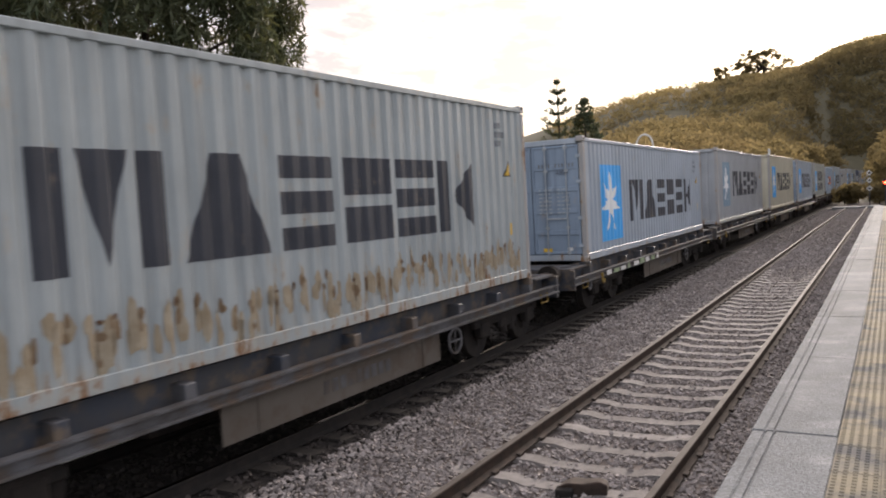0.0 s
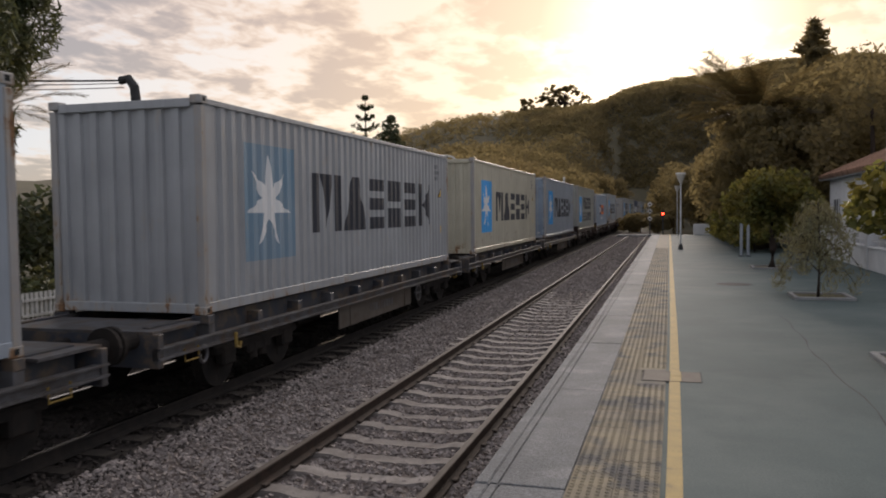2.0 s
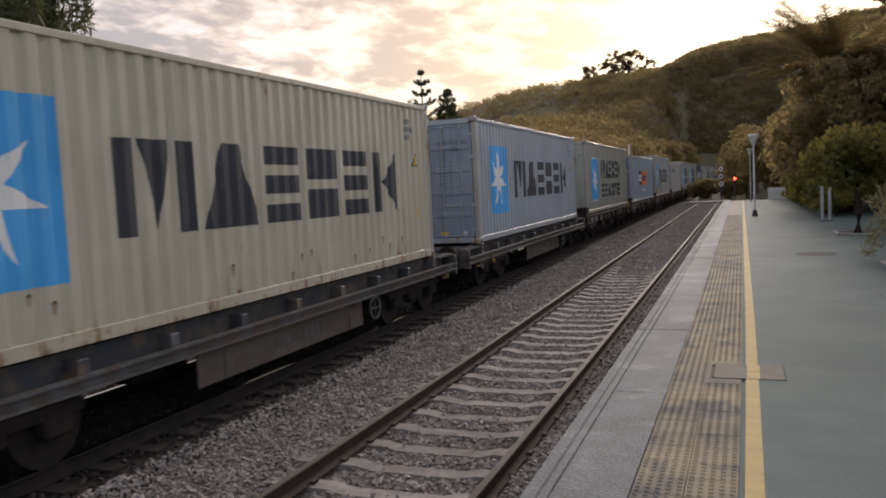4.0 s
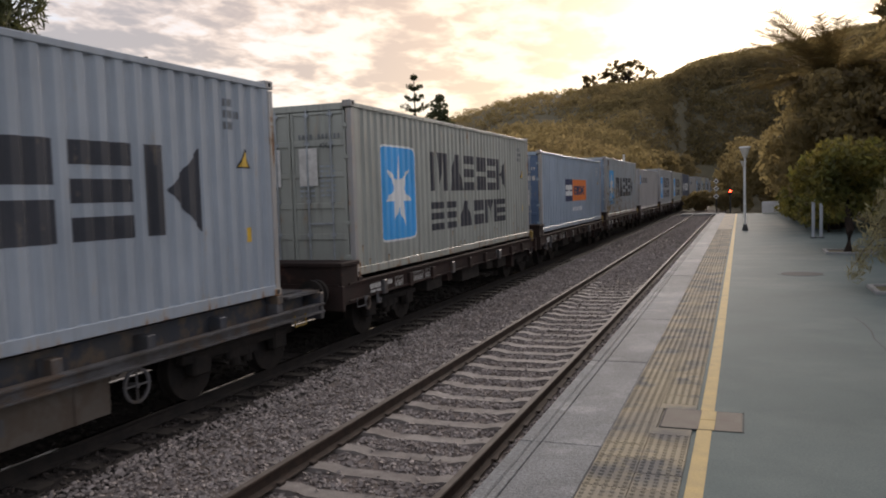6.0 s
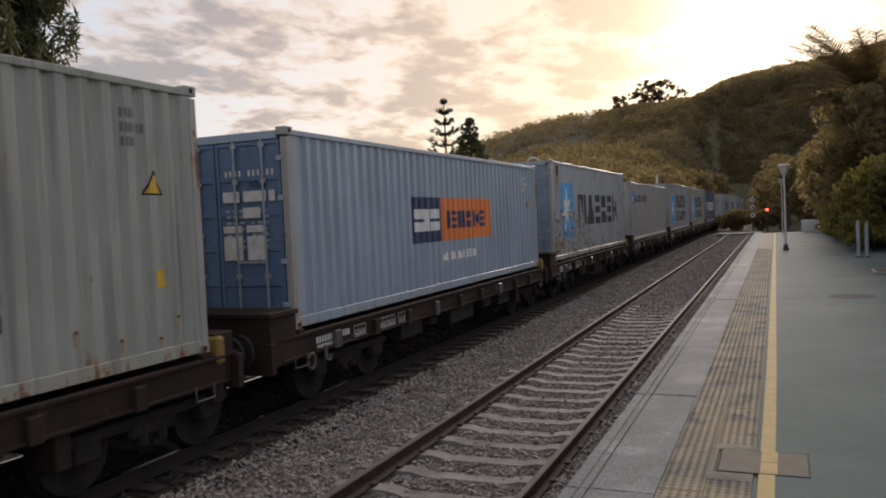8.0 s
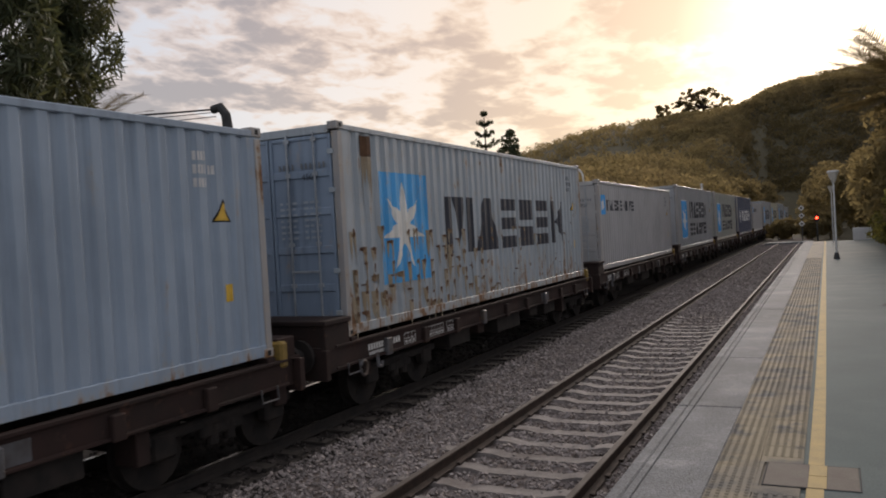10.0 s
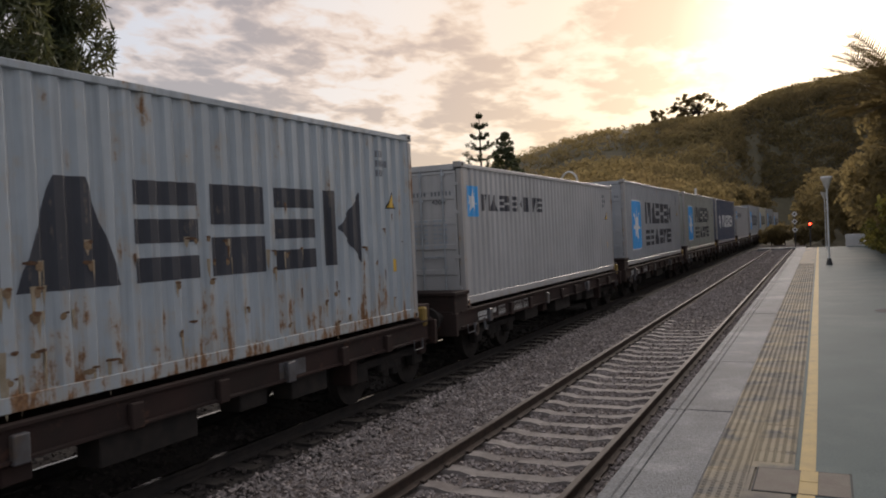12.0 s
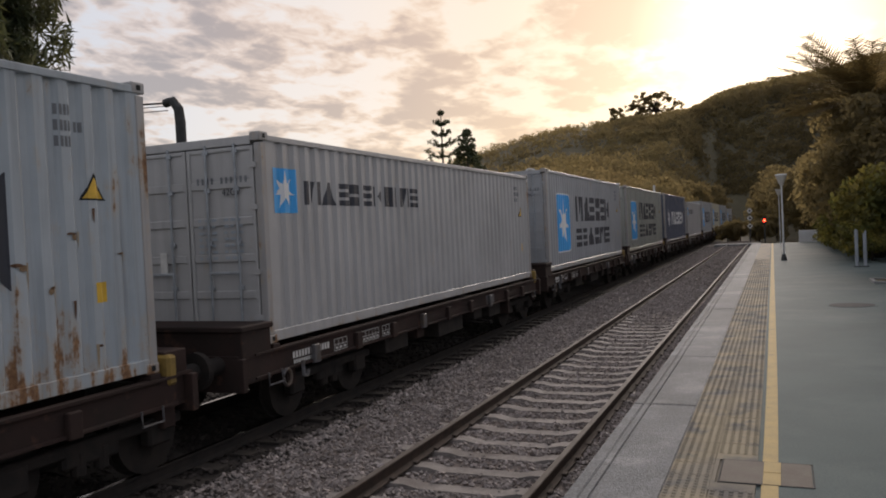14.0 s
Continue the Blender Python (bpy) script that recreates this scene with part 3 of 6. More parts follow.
def build_platform():
    tagged(part("garden", boxes((WALL_X + 0.1, 60.0, -30, PLAT_END, -1.15, -0.02)), M["earth"]), "dry garden ground behind the platform", "garden ground", kind="structure")
    base = tagged(part("platform", boxes((EDGE + 0.06, WALL_X + 0.1, -30, PLAT_END, -1.15, -0.05)), M["kerb"]), "raised station platform with concrete edge", "platform", kind="structure")
    sur = boxes((LINE1, WALL_X + 0.1, -30, PLAT_END, -0.05, 0.0), (TACT1, LINE0, -30, PLAT_END, -0.05, -0.012))
    part("platform_surface", sur, M["asphalt"], base, "worn grey-green screed")
    part("safety_line", boxes((LINE0, LINE1, -30, PLAT_END, -0.05, 0.003)), M["line"], base, "worn yellow painted safety line")
    part("tactile_bed", boxes((TACT0, TACT1, -30, PLAT_END, -0.05, -0.014)), M["tactile"], base)
    # coping slabs, with two grooves along the edge
    L = 2.86
    bm = bmesh.new()
    box(bm, EDGE + 0.172, TACT0 - 0.003, 0.006, L - 0.006, -0.12, 0.0, 0.006)
    box(bm, EDGE + 0.106, EDGE + 0.158, 0.006, L - 0.006, -0.12, -0.001, 0.004)
    box(bm, EDGE, EDGE + 0.094, 0.006, L - 0.006, -0.16, -0.002, 0.010)
    box(bm, EDGE + 0.06, EDGE + 0.19, 0.008, L - 0.008, -0.11, -0.016)
    me = finish(bm, "coping_slab", M["coping"])
    rng = random.Random(3)
    for i in range(22):
        s = part("coping_slab", me, None, base)
        s.location = (rng.uniform(-0.004, 0.004), -2.23 + L * i, rng.uniform(-0.004, 0.002))
    # tactile tiles with rows of flat-topped domes
    w = (TACT1 - TACT0) / 2
    bm = bmesh.new()
    box(bm, 0.003, w - 0.003, 0.003, w - 0.003, -0.014, 0.0)
    for i in range(5):
        for k in range(5):
            cx, cy = w * (i + 0.5) / 5, w * (k + 0.5) / 5
            bmesh.ops.create_cone(bm, cap_ends=True, segments=6, radius1=0.019, radius2=0.011, depth=0.007, matrix=Matrix.Translation((cx, cy, 0.0035)))
    me = finish(bm, "tactile_tile", M["tactile"])
    gap0, gap1 = 99.0, -99.0
    for i in range(130):
        for k in range(2):
            y = 1.8 + w * i
            if 9.80 - w < y < 10.33 and k == 1:
                gap0, gap1 = min(gap0, y), max(gap1, y + w)
                continue
            s = part("tactile_tile", me, None, base)
            s.location = (TACT0 + w * k, y, rng.uniform(-0.0015, 0.0015))
    bm = bmesh.new()
    box(bm, TACT0, TACT1, 1.8 + w * 130, PLAT_END, -0.014, 0.002)
    part("tactile_strip", bm, M["tactile"], base)
    part("tactile_infill", boxes((TACT0 + w, 2.65, gap0, gap1, -0.014, 0.0), (2.65, TACT1, gap0, 9.79, -0.014, 0.0), (2.65, TACT1, 10.345, gap1, -0.014, 0.0)), M["tactile"], base)
    for piece in [base] + list(base.children): bend(piece)
    # worn construction joint along the screed
    run = [(4.65 + 0.025 * math.sin(q * 1.9) + 0.03 * math.sin(q * 0.7), -2.0 + 0.55 * q) for q in range(33)]
    bm = bmesh.new()
    rows = [[bm.verts.new((x + d, y, 0.0015)) for d in (-0.006 - 0.005 * math.sin(q * 3.1), 0.006 + 0.005 * math.cos(q * 2.3))] for q, (x, y) in enumerate(run)]
    for a, b in zip(rows, rows[1:]): bm.faces.new((a[0], a[1], b[1], b[0]))
    bmesh.ops.recalc_face_normals(bm, faces=bm.faces[:])
    part("screed_joint", bm, M["iron"], base, "dark worn joint")
    # flush covers
    cover = thing("access_cover", pose(2.665, 9.81, 0.0), "rusty square steel access cover flush in the platform", "access cover")
    part("lid", boxes((0.0, 0.275, 0, 0.52, -0.01, 0.005), (0.39, 0.585, 0, 0.52, -0.01, 0.005), bevel=0.002), M["plate"], cover)
    part("painted_strip", boxes((0.277, 0.388, 0.0, 0.255, -0.01, 0.006), (0.277, 0.388, 0.268, 0.52, -0.01, 0.006)), M["line"], cover)
    part("rim", boxes((-0.010, 0.597, -0.010, -0.003, -0.01, 0.004), (-0.010, 0.597, 0.523, 0.530, -0.01, 0.004), (-0.010, -0.003, 0, 0.52, -0.01, 0.004), (0.589, 0.597, 0, 0.52, -0.01, 0.004)), M["iron"], cover)
    bm = bmesh.new(); rod(bm, (0, 0, -0.01), (0, 0, 0.006), 0.40, sides=28)
    rc = thing("manhole_cover", pose(4.3, 21.2, 0), "round dark cast iron manhole cover", "manhole cover")
    part("lid", bm, M["iron"], rc)
    bm = bmesh.new(); rod(bm, (0, 0, -0.01), (0, 0, 0.003), 0.46, sides=28)
    part("rim", bm, M["asphalt"], rc)
    # broken cast fitting lying on the sleepers
    lump = thing("track_fitting", pose(0.12, 6.86, -0.93, 0, 0, 12), "rusty broken cast iron track fitting lying between the rails", "track fitting")
    bm = bmesh.new()
    prof = [(-0.24, 0.0), (0.24, 0.0), (0.25, 0.13), (0.17, 0.16), (0.02, 0.135), (-0.12, 0.15), (-0.22, 0.10)]
    lo = [bm.verts.new((x, -0.10 + 0.03 * math.sin(9 * x), z)) for x, z in prof]
    hi = [bm.verts.new((x * 0.9 + 0.02, 0.12 + 0.02 * math.cos(11 * x), z * 0.85)) for x, z in prof]
    for k in range(len(prof)):
        bm.faces.new((lo[k], lo[(k + 1) % len(prof)], hi[(k + 1) % len(prof)], hi[k]))
    bm.faces.new(lo[::-1]); bm.faces.new(hi)
    bmesh.ops.recalc_face_normals(bm, faces=bm.faces[:])
    bmesh.ops.bevel(bm, geom=bm.edges[:], offset=0.012, segments=1, affect='EDGES')
    part("casting", bm, M["rail_side"], lump)
    part("lug", boxes((-0.22, -0.06, -0.19, -0.06, 0.0, 0.105), (-0.20, -0.17, -0.26, -0.19, 0.0, 0.06), bevel=0.01), M["under"], lump, "dark oily lug")
    # board crossing past the platform end
    cr = thing("board_crossing", pose(drift(82.5), 82.5, 0), "pale concrete foot crossing over the rails", "crossing")
    for y in (-1.2, -0.4, 0.4):
        part("crossing_slab", boxes((-2.0, 1.9, y, y + 0.78, -0.86, -0.66), bevel=0.01), M["coping"], cr)


build_ground()
build_tracks()
build_platform()
stones("ballast_stones", 80000, -2.85, 1.74, 3.5, 36.0, 0.050, 5)
stones("ballast_stones", 20000, -2.85, 1.74, 34.0, 84.0, 0.070, 8)
# darker stones below the train; their colour holds its shade
stones("oily_ballast_stones", 11000, -7.0, -2.75, 4.0, 30.0, 0.065, 6, mat="stone_shaded", label="ballast stones under the train, with its shade put into their colour")


# ---------------------------------------------------------------- the goods train
CL, CW = 12.19, 1.219                  # container length and half width
PITCH = 0.278
N_CORR = 42
Y_CORR = (CL - N_CORR * PITCH) / 2


def corr(y):
    """Depth of the side wall's corrugation at y."""
    if y < Y_CORR or y > CL - Y_CORR: return 0.0
    u = (y - Y_CORR) % PITCH
    if u < 0.104: return 0.0
    if u < 0.154: return -0.038 * (u - 0.104) / 0.05
    if u < 0.228: return -0.038
    return -0.038 * (0.278 - u) / 0.05


BREAKS = sorted({0.09, CL - 0.09} | {round(Y_CORR + i * PITCH + u, 4) for i in range(N_CORR) for u in (0, 0.104, 0.154, 0.228)} | {round(CL - Y_CORR, 4)})
SIDE_X = CW - 0.015


def side_panel(H, sign):
    bm = bmesh.new()
    z0, z1 = 0.16, H - 0.085
    cols = [[bm.verts.new((sign * (SIDE_X + corr(min(max(y, 0.0), CL))), y, z)) for z in (z0, z1)] for y in BREAKS]
    for a, b in zip(cols, cols[1:]):
        f = (a[0], b[0], b[1], a[1])
        bm.faces.new(f if sign > 0 else f[::-1])
    return bm


def clip_poly(p, y, keep_less):
    out = []
    for a, b in zip(p, p[1:] + p[:1]):
        ia, ib = (a[0] <= y) == keep_less or a[0] == y, (b[0] <= y) == keep_less or b[0] == y
        if ia: out.append(a)
        if ia != ib:
            k = (y - a[0]) / (b[0] - a[0])
            out.append((y, a[1] + k * (b[1] - a[1])))
    return out


def painted(name, polys, mat, parent, off=0.003, label=""):
    """A marking painted on the corrugated side: convex outlines in (y, z) laid over the steel's folds."""
    bm = bmesh.new()
    for p in polys:
        lo, hi = min(q[0] for q in p), max(q[0] for q in p)
        cuts = [b for b in BREAKS if lo < b < hi]
        for a, b in zip([lo] + cuts, cuts + [hi]):
            q = clip_poly(clip_poly(list(p), a, False), b, True)
            mid = (a + b) / 2
            slope = (corr(b - 1e-4) - corr(a + 1e-4)) / max(b - a, 1e-4)
            r = []
            for c in q:
                if not r or abs(c[0] - r[-1][0]) + abs(c[1] - r[-1][1]) > 1e-5: r.append(c)
            if len(r) > 1 and abs(r[0][0] - r[-1][0]) + abs(r[0][1] - r[-1][1]) < 1e-5: r.pop()
            if len(r) < 3: continue
            vs = [bm.verts.new((SIDE_X + off + corr(mid) + slope * (y - mid), y, z)) for y, z in r]
            f = bm.faces.new(vs)
            f.normal_update()
            if f.normal.x < 0: f.normal_flip()
    bmesh.ops.remove_doubles(bm, verts=bm.verts[:], dist=2e-4)
    return part(name, bm, mat, parent, label)


def prism(profile, y0, y1):
    """A straight bar of the given (x, z) section along y."""
    bm = bmesh.new()
    a, b = ([bm.verts.new((x, y, z)) for x, z in profile] for y in (y0, y1))
    n = len(profile)
    for k in range(n): bm.faces.new((a[k], a[(k + 1) % n], b[(k + 1) % n], b[k]))
    bm.faces.new(a[::-1]); bm.faces.new(b)
    bmesh.ops.recalc_face_normals(bm, faces=bm.faces[:])
    return bm


def rect(y0, y1, z0, z1):
    return [(y0, z0), (y1, z0), (y1, z1), (y0, z1)]


CELL = {"m": 1.32, "t": 1.16, "e": 0.96, "k": 1.02, "s": 0.94, "b": 1.02, "i": 0.36}


def rounded(y0, y1, z0, z1, r):
    out = []
    for cy, cz, a0 in ((y1 - r, z0 + r, -90), (y1 - r, z1 - r, 0), (y0 + r, z1 - r, 90), (y0 + r, z0 + r, 180)):
        out += [(cy + r * math.cos(radians(a0 + 22.5 * k)), cz + r * math.sin(radians(a0 + 22.5 * k))) for k in range(5)]
    return out


def word_shapes(y0, z0, w, h, cells="mteksb", gap=0.17):
    """A wordmark as a row of plain heavy shapes: uprights, tapered blocks and stacked bars."""
    out = []
    u = w / (sum(CELL[c] for c in cells) + gap * (len(cells) - 1))
    y, st = y0, 0.30 * u
    for c in cells:
        a, b = y, y + CELL[c] * u
        m = (a + b) / 2
        if c == "m":
            out += [rect(a, a + st, z0, z0 + h), [(m, z0 + 0.04 * h), (b - st * 1.35, z0 + h), (a + st * 1.35, z0 + h)], rect(b - st, b, z0, z0 + h)]
        elif c == "t":
            out += [[(a, z0), (b, z0), (b - 0.40 * u, z0 + h), (a + 0.40 * u, z0 + h)]]
        elif c in "es":
            out += [rect(a, b, z0, z0 + 0.24 * h), rect(a, b, z0 + 0.38 * h, z0 + 0.62 * h), rect(a, b, z0 + 0.76 * h, z0 + h)]
        elif c == "k":
            out += [rect(a, b, z0 + 0.56 * h, z0 + h), rect(a, b, z0, z0 + 0.42 * h)]
        elif c == "b":
            out += [rect(a, a + st, z0, z0 + h), [(a + st * 1.35, z0 + 0.5 * h), (b, z0), (b, z0 + h)]]
        else:
            out += [rect(a, b, z0, z0 + h)]
        y = b + gap * u
    return out


def star_shapes(cy, cz, ry, rz):
    out = []
    for i in range(7):
        a = math.pi / 2 + i * 2 * math.pi / 7
        h = math.pi / 7
        tip = (cy + ry * math.cos(a), cz + rz * math.sin(a))
        l = (cy + 0.36 * ry * math.cos(a - h), cz + 0.36 * rz * math.sin(a - h))
        r = (cy + 0.36 * ry * math.cos(a + h), cz + 0.36 * rz * math.sin(a + h))
        out += [[(cy, cz), l, tip], [(cy, cz), tip, r]]
    return out


def code_bars(y0, z0, rows, h=0.10, w=0.055):
    out = []
    for k, n in enumerate(rows):
        for i in range(n):
            if n > 4 and i == 4: continue
            out.append(rect(y0 + i * w * 1.45, y0 + i * w * 1.45 + w, z0 - k * h * 1.5, z0 - k * h * 1.5 + h))
    return out


def text_mesh(s, size, mat, extrude=0.001):
    c = bpy.data.curves.new("text", "FONT")
    c.body, c.size, c.extrude = s, size, extrude
    c.align_x = "CENTER"
    o = bpy.data.objects.new("text", c)
    scene.collection.objects.link(o)
    me = bpy.data.meshes.new_from_object(o.evaluated_get(bpy.context.evaluated_depsgraph_get()))
    bpy.data.objects.remove(o)
    me.materials.clear(); me.materials.append(mat)
    return me


TYPE_CODE = {}
HC, STD = 3.06, 2.71                   # high and standard container heights


def container(y, H, paint, label, design, doors=True, worn=False, code="45G1", blue_end=False):
    c = thing("shipping_container", pose(T2, y, 0.42), label, "container", "containers on the train")
    P = M[paint]
    part("side_panel", side_panel(H, 1), P, c)
    part("side_panel", side_panel(H, -1), P, c)
    for s in (-1, 1):
        a, b = sorted((s * CW, s * (CW - 0.06)))
        part("top_rail", boxes((a, b, 0.12, CL - 0.12, H - 0.09, H - 0.012), bevel=0.008), P, c)
        a, b = sorted((s * (CW - 0.004), s * (CW - 0.10)))
        bm = boxes((a, b, 0.12, CL - 0.12, 0.02, 0.165), bevel=0.008)
        part("bottom_rail", bm, P, c)
    # roof with shallow cross ribs
    bm = bmesh.new()
    n = 54
    cols = [[bm.verts.new((x, 0.15 + (CL - 0.3) * k / n, H - 0.03 + (0.012 if (k // 2) % 2 else 0.0))) for x in (-CW + 0.05, CW - 0.05)] for k in range(n + 1)]
    for a, b in zip(cols, cols[1:]): bm.faces.new((a[0], a[1], b[1], b[0]))
    part("roof", bm, P, c)
    # corner posts and castings
    for s in (-1, 1):
        for y0 in (0.0, CL - 0.14):
            a, b = sorted((s * CW, s * (CW - 0.11)))
            part("corner_post", boxes((a, b, y0 + 0.012, y0 + 0.128, 0.11, H - 0.11), bevel=0.010), M["frame_worn"], c, "worn rust-browned post")
            yc = 0.0 if y0 == 0 else CL - 0.178
            for z0 in (0.0, H - 0.088):
                a2, b2 = sorted((s * (CW + 0.004), s * (CW - 0.162)))
                bm = boxes((a2, b2, yc - 0.004, yc + 0.182, z0, z0 + 0.118), bevel=0.012)
                bm2 = bmesh.new()
                cast = part("corner_casting", bm, M["frame_worn"], c)
                xs = s * (CW + 0.0045)
                box(bm2, min(xs, xs + s * 0.002), max(xs, xs + s * 0.002), yc + 0.06, yc + 0.12, z0 + 0.032, z0 + 0.09)
                part("casting_slot", bm2, M["gasket"], cast)
    # far end: folded steel
    def fold_end(y0, out):
        bm = bmesh.new()
        xs, k = [], 0
        x = -CW + 0.11
        while x < CW - 0.11:
            xs.append((x, 0.0 if k % 4 in (0, 1) else 0.045)); x += (0.11, 0.022, 0.11, 0.022)[k % 4]; k += 1
        xs.append((CW - 0.11, 0.0))
        rows = [[bm.verts.new((x, y0 + out * d, z)) for z in (0.14, H - 0.09)] for x, d in xs]
        for a, b in zip(rows, rows[1:]):
            f = (a[0], b[0], b[1], a[1])
            bm.faces.new(f if out > 0 else f[::-1])
        return bm
    part("end_wall", fold_end(CL - 0.06, -1), P, c)
    part("end_sill", boxes((-CW + 0.16, CW - 0.16, CL - 0.12, CL - 0.01, 0.02, 0.15), bevel=0.008), P, c)
    part("end_header", boxes((-CW + 0.16, CW - 0.16, CL - 0.10, CL - 0.01, H - 0.11, H - 0.012), bevel=0.008), P, c)
    part("end_sill", boxes((-CW + 0.16, CW - 0.16, 0.01, 0.12, 0.02, 0.15), bevel=0.008), P, c)
    part("end_header", boxes((-CW + 0.16, CW - 0.16, 0.01, 0.10, H - 0.13, H - 0.012), bevel=0.008), P, c)
    part("floor", boxes((-CW + 0.1, CW - 0.1, 0.15, CL - 0.15, 0.1, 0.15)), M["under"], c)
    if not doors:
        part("end_wall", fold_end(0.05, 1), P, c)
    else:
        part("door_gasket", boxes((-CW + 0.11, CW - 0.11, 0.05, 0.07, 0.14, H - 0.12)), M["gasket"], c)
        for s in (-1, 1):
            x0, x1 = sorted((s * 0.012, s * (CW - 0.125)))
            # door leaf: a frame and folded panel fields between horizontal ribs
            bm = bmesh.new()
            h0, h1 = 0.165, H - 0.145
            box(bm, x0, x1, 0.030, 0.046, h0, h1)
            for a, b in ((x0, x0 + 0.05), (x1 - 0.05, x1)): box(bm, a, b, 0.006, 0.032, h0, h1, 0.004)
            nz = 5
            ribs = []
            for k in range(nz + 1):
                zc = h0 + (h1 - h0) * k / nz
                za, zb = max(h0, zc - 0.055), min(h1, zc + 0.055)
                ribs.append((x0 + 0.05, x1 - 0.05, 0.008, 0.0305, za, zb))
            DP = M["paint_blue_end"] if blue_end else M["door_b"] if paint in ("paint_b", "paint_j") else P
            door = part("door", bm, DP, c)
            for r in ribs: part("door_rib", boxes(r, bevel=0.009), DP, door)
            for f in (0.30, 0.74):
                xb = x0 + (x1 - x0) * f
                bm = rods(((xb, -0.012, 0.10), (xb, -0.012, H - 0.10), 0.017), sides=8)
                for z in (0.2, 0.75, 1.35, H - 0.7, H - 0.2): box(bm, xb - 0.045, xb + 0.045, -0.018, 0.012, z - 0.03, z + 0.03, 0.004)
                part("locking_bar", bm, M["bar"], door)
            bm = bmesh.new()
            box(bm, min(x0 + (x1 - x0) * 0.30, x0 + (x1 - x0) * 0.74) - 0.02, max(x0 + (x1 - x0) * 0.30, x0 + (x1 - x0) * 0.74) + 0.02, -0.03, -0.012, 0.93, 0.965, 0.004)
            part("door_handle", bm, M["bar"], door)
            for z in (0.35, 0.95, H - 0.95, H - 0.4):
                xh = x1 - 0.02 if s > 0 else x0 + 0.02
                part("hinge", boxes((xh - 0.03, xh + 0.07, -0.012, 0.01, z - 0.035, z + 0.035), bevel=0.004), P, door)
        # stencils on the right leaf
        bm = bmesh.new()
        for k, (n, zz, h) in enumerate(((11, H - 0.62, 0.085),)):
            for i in range(n):
                if i in (4,): continue
                xx = 0.17 + i * 0.078
                box(bm, xx, xx + 0.036, 0.0035, 0.006, zz, zz + h)
        part("stencil", bm, M["mark"] if paint == "paint_h" or blue_end else M["ink_faded"], c)["kind"] = "stuff"
        if code not in TYPE_CODE: TYPE_CODE[code] = text_mesh(code, 0.13, M["ink"])
        t = part("type_code", TYPE_CODE[code], None, c)
        t.matrix_basis = pose(0.72, 0.004, H - 0.78, 90)
        bm = bmesh.new()
        for i in range(7):
            for k in range(2):
                xa = 0.16 + 0.42 * k
                for q in range(3): box(bm, xa + 0.11 * q, xa + 0.11 * q + (0.08 if (i + q + k) % 3 else 0.05), 0.0035, 0.006, H - 1.12 - 0.085 * i, H - 1.085 - 0.085 * i)
        part("stencil", bm, M["pale_stencil"], c)["kind"] = "stuff"
        if H == HC:
            part("hazard_stripe", boxes((-1.06, -0.62, 0.002, 0.0095, H - 0.098, H - 0.042)), M["dull_yellow"], c, "worn yellow and black height stripes")
            part("hazard_bar", boxes(*[(-1.04 + 0.11 * q, -0.985 + 0.11 * q, 0.0005, 0.0018, H - 0.098, H - 0.042) for q in range(4)]), M["gasket"], c)["kind"] = "stuff"
        bm = boxes((-0.52, -0.40, -0.004, 0.001, 0.95, 1.25)); part("notice_label", bm, M["mark"], c)
        part("notice_label", boxes((-0.92, -0.77, -0.004, 0.001, 0.24, 0.31)), M["mark"], c); part("notice_label", boxes((0.78, 0.90, -0.004, 0.001, 0.24, 0.31)), M["mark"], c)
        part("notice_label", boxes((0.22, 0.42, -0.004, 0.001, 0.22, 0.30)), M["yellow"], c, "yellow warning label")
        part("notice_label", boxes((-0.93, -0.74, -0.004, 0.001, 0.97, 1.2)), M["iron"], c)
        if design in ("star", "star_bare"):
            part("door_logo", boxes((-0.60, -0.33, -0.004, 0.001, H - 0.98, H - 0.62)), M["logo_blue"], c, "small blue square with a white star")
            bm = bmesh.new()
            for p in star_shapes(-0.465, H - 0.78, 0.11, 0.12):
                vs = [bm.verts.new((a, -0.0055, b)) for a, b in p]
                f = bm.faces.new(vs); f.normal_update()
                if f.normal.y > 0: f.normal_flip()
            part("door_star", bm, M["logo_white"], c)
    # side markings
    w = "_worn" if worn else ""
    low = 0.0 if H > 2.85 else -0.31
    if design == "star":
        wide = paint == "paint_a"
        if not wide: painted("logo_panel", [rect(1.12, 2.75, 0.65 + low, 2.42 + low)], M["logo_blue_faded" if H == 2.93 else "logo_blue" + w], c, 0.003, "sky-blue painted square")
        if not wide: painted("logo_star", star_shapes(1.89, 1.54 + low, 0.70, 0.74), M["logo_white" + w], c, 0.005, "white seven-pointed star")
        for q in word_shapes(2.70 if wide else 3.41, 1.02 + low, 7.42 if wide else 7.10, 1.05): painted("wordmark_block", [q], M["ink"], c, 0.003)
    elif design == "two_rows":
        painted("logo_border", [rounded(1.18, 2.88, 0.52, 2.39, 0.20)], M["logo_white"], c, 0.002)
        painted("logo_panel", [rounded(1.22, 2.84, 0.56, 2.35, 0.17)], M["logo_blue"], c, 0.0045, "sky-blue square with rounded corners")
        for xa, xb in ((-0.58, -0.22), (0.17, 0.53)): part("placard", boxes((xa, xb, -0.006, 0.0015, 1.62, 2.28), bevel=0.002), M["mark"], c, "blank white placard on the door")
        painted("logo_star", star_shapes(2.02, 1.47, 0.66, 0.76), M["logo_white"], c, 0.0065, "white seven-pointed star")
        for q in word_shapes(3.82, 1.49, 5.76, 0.85): painted("wordmark_block", [q], M["ink"], c, 0.003)
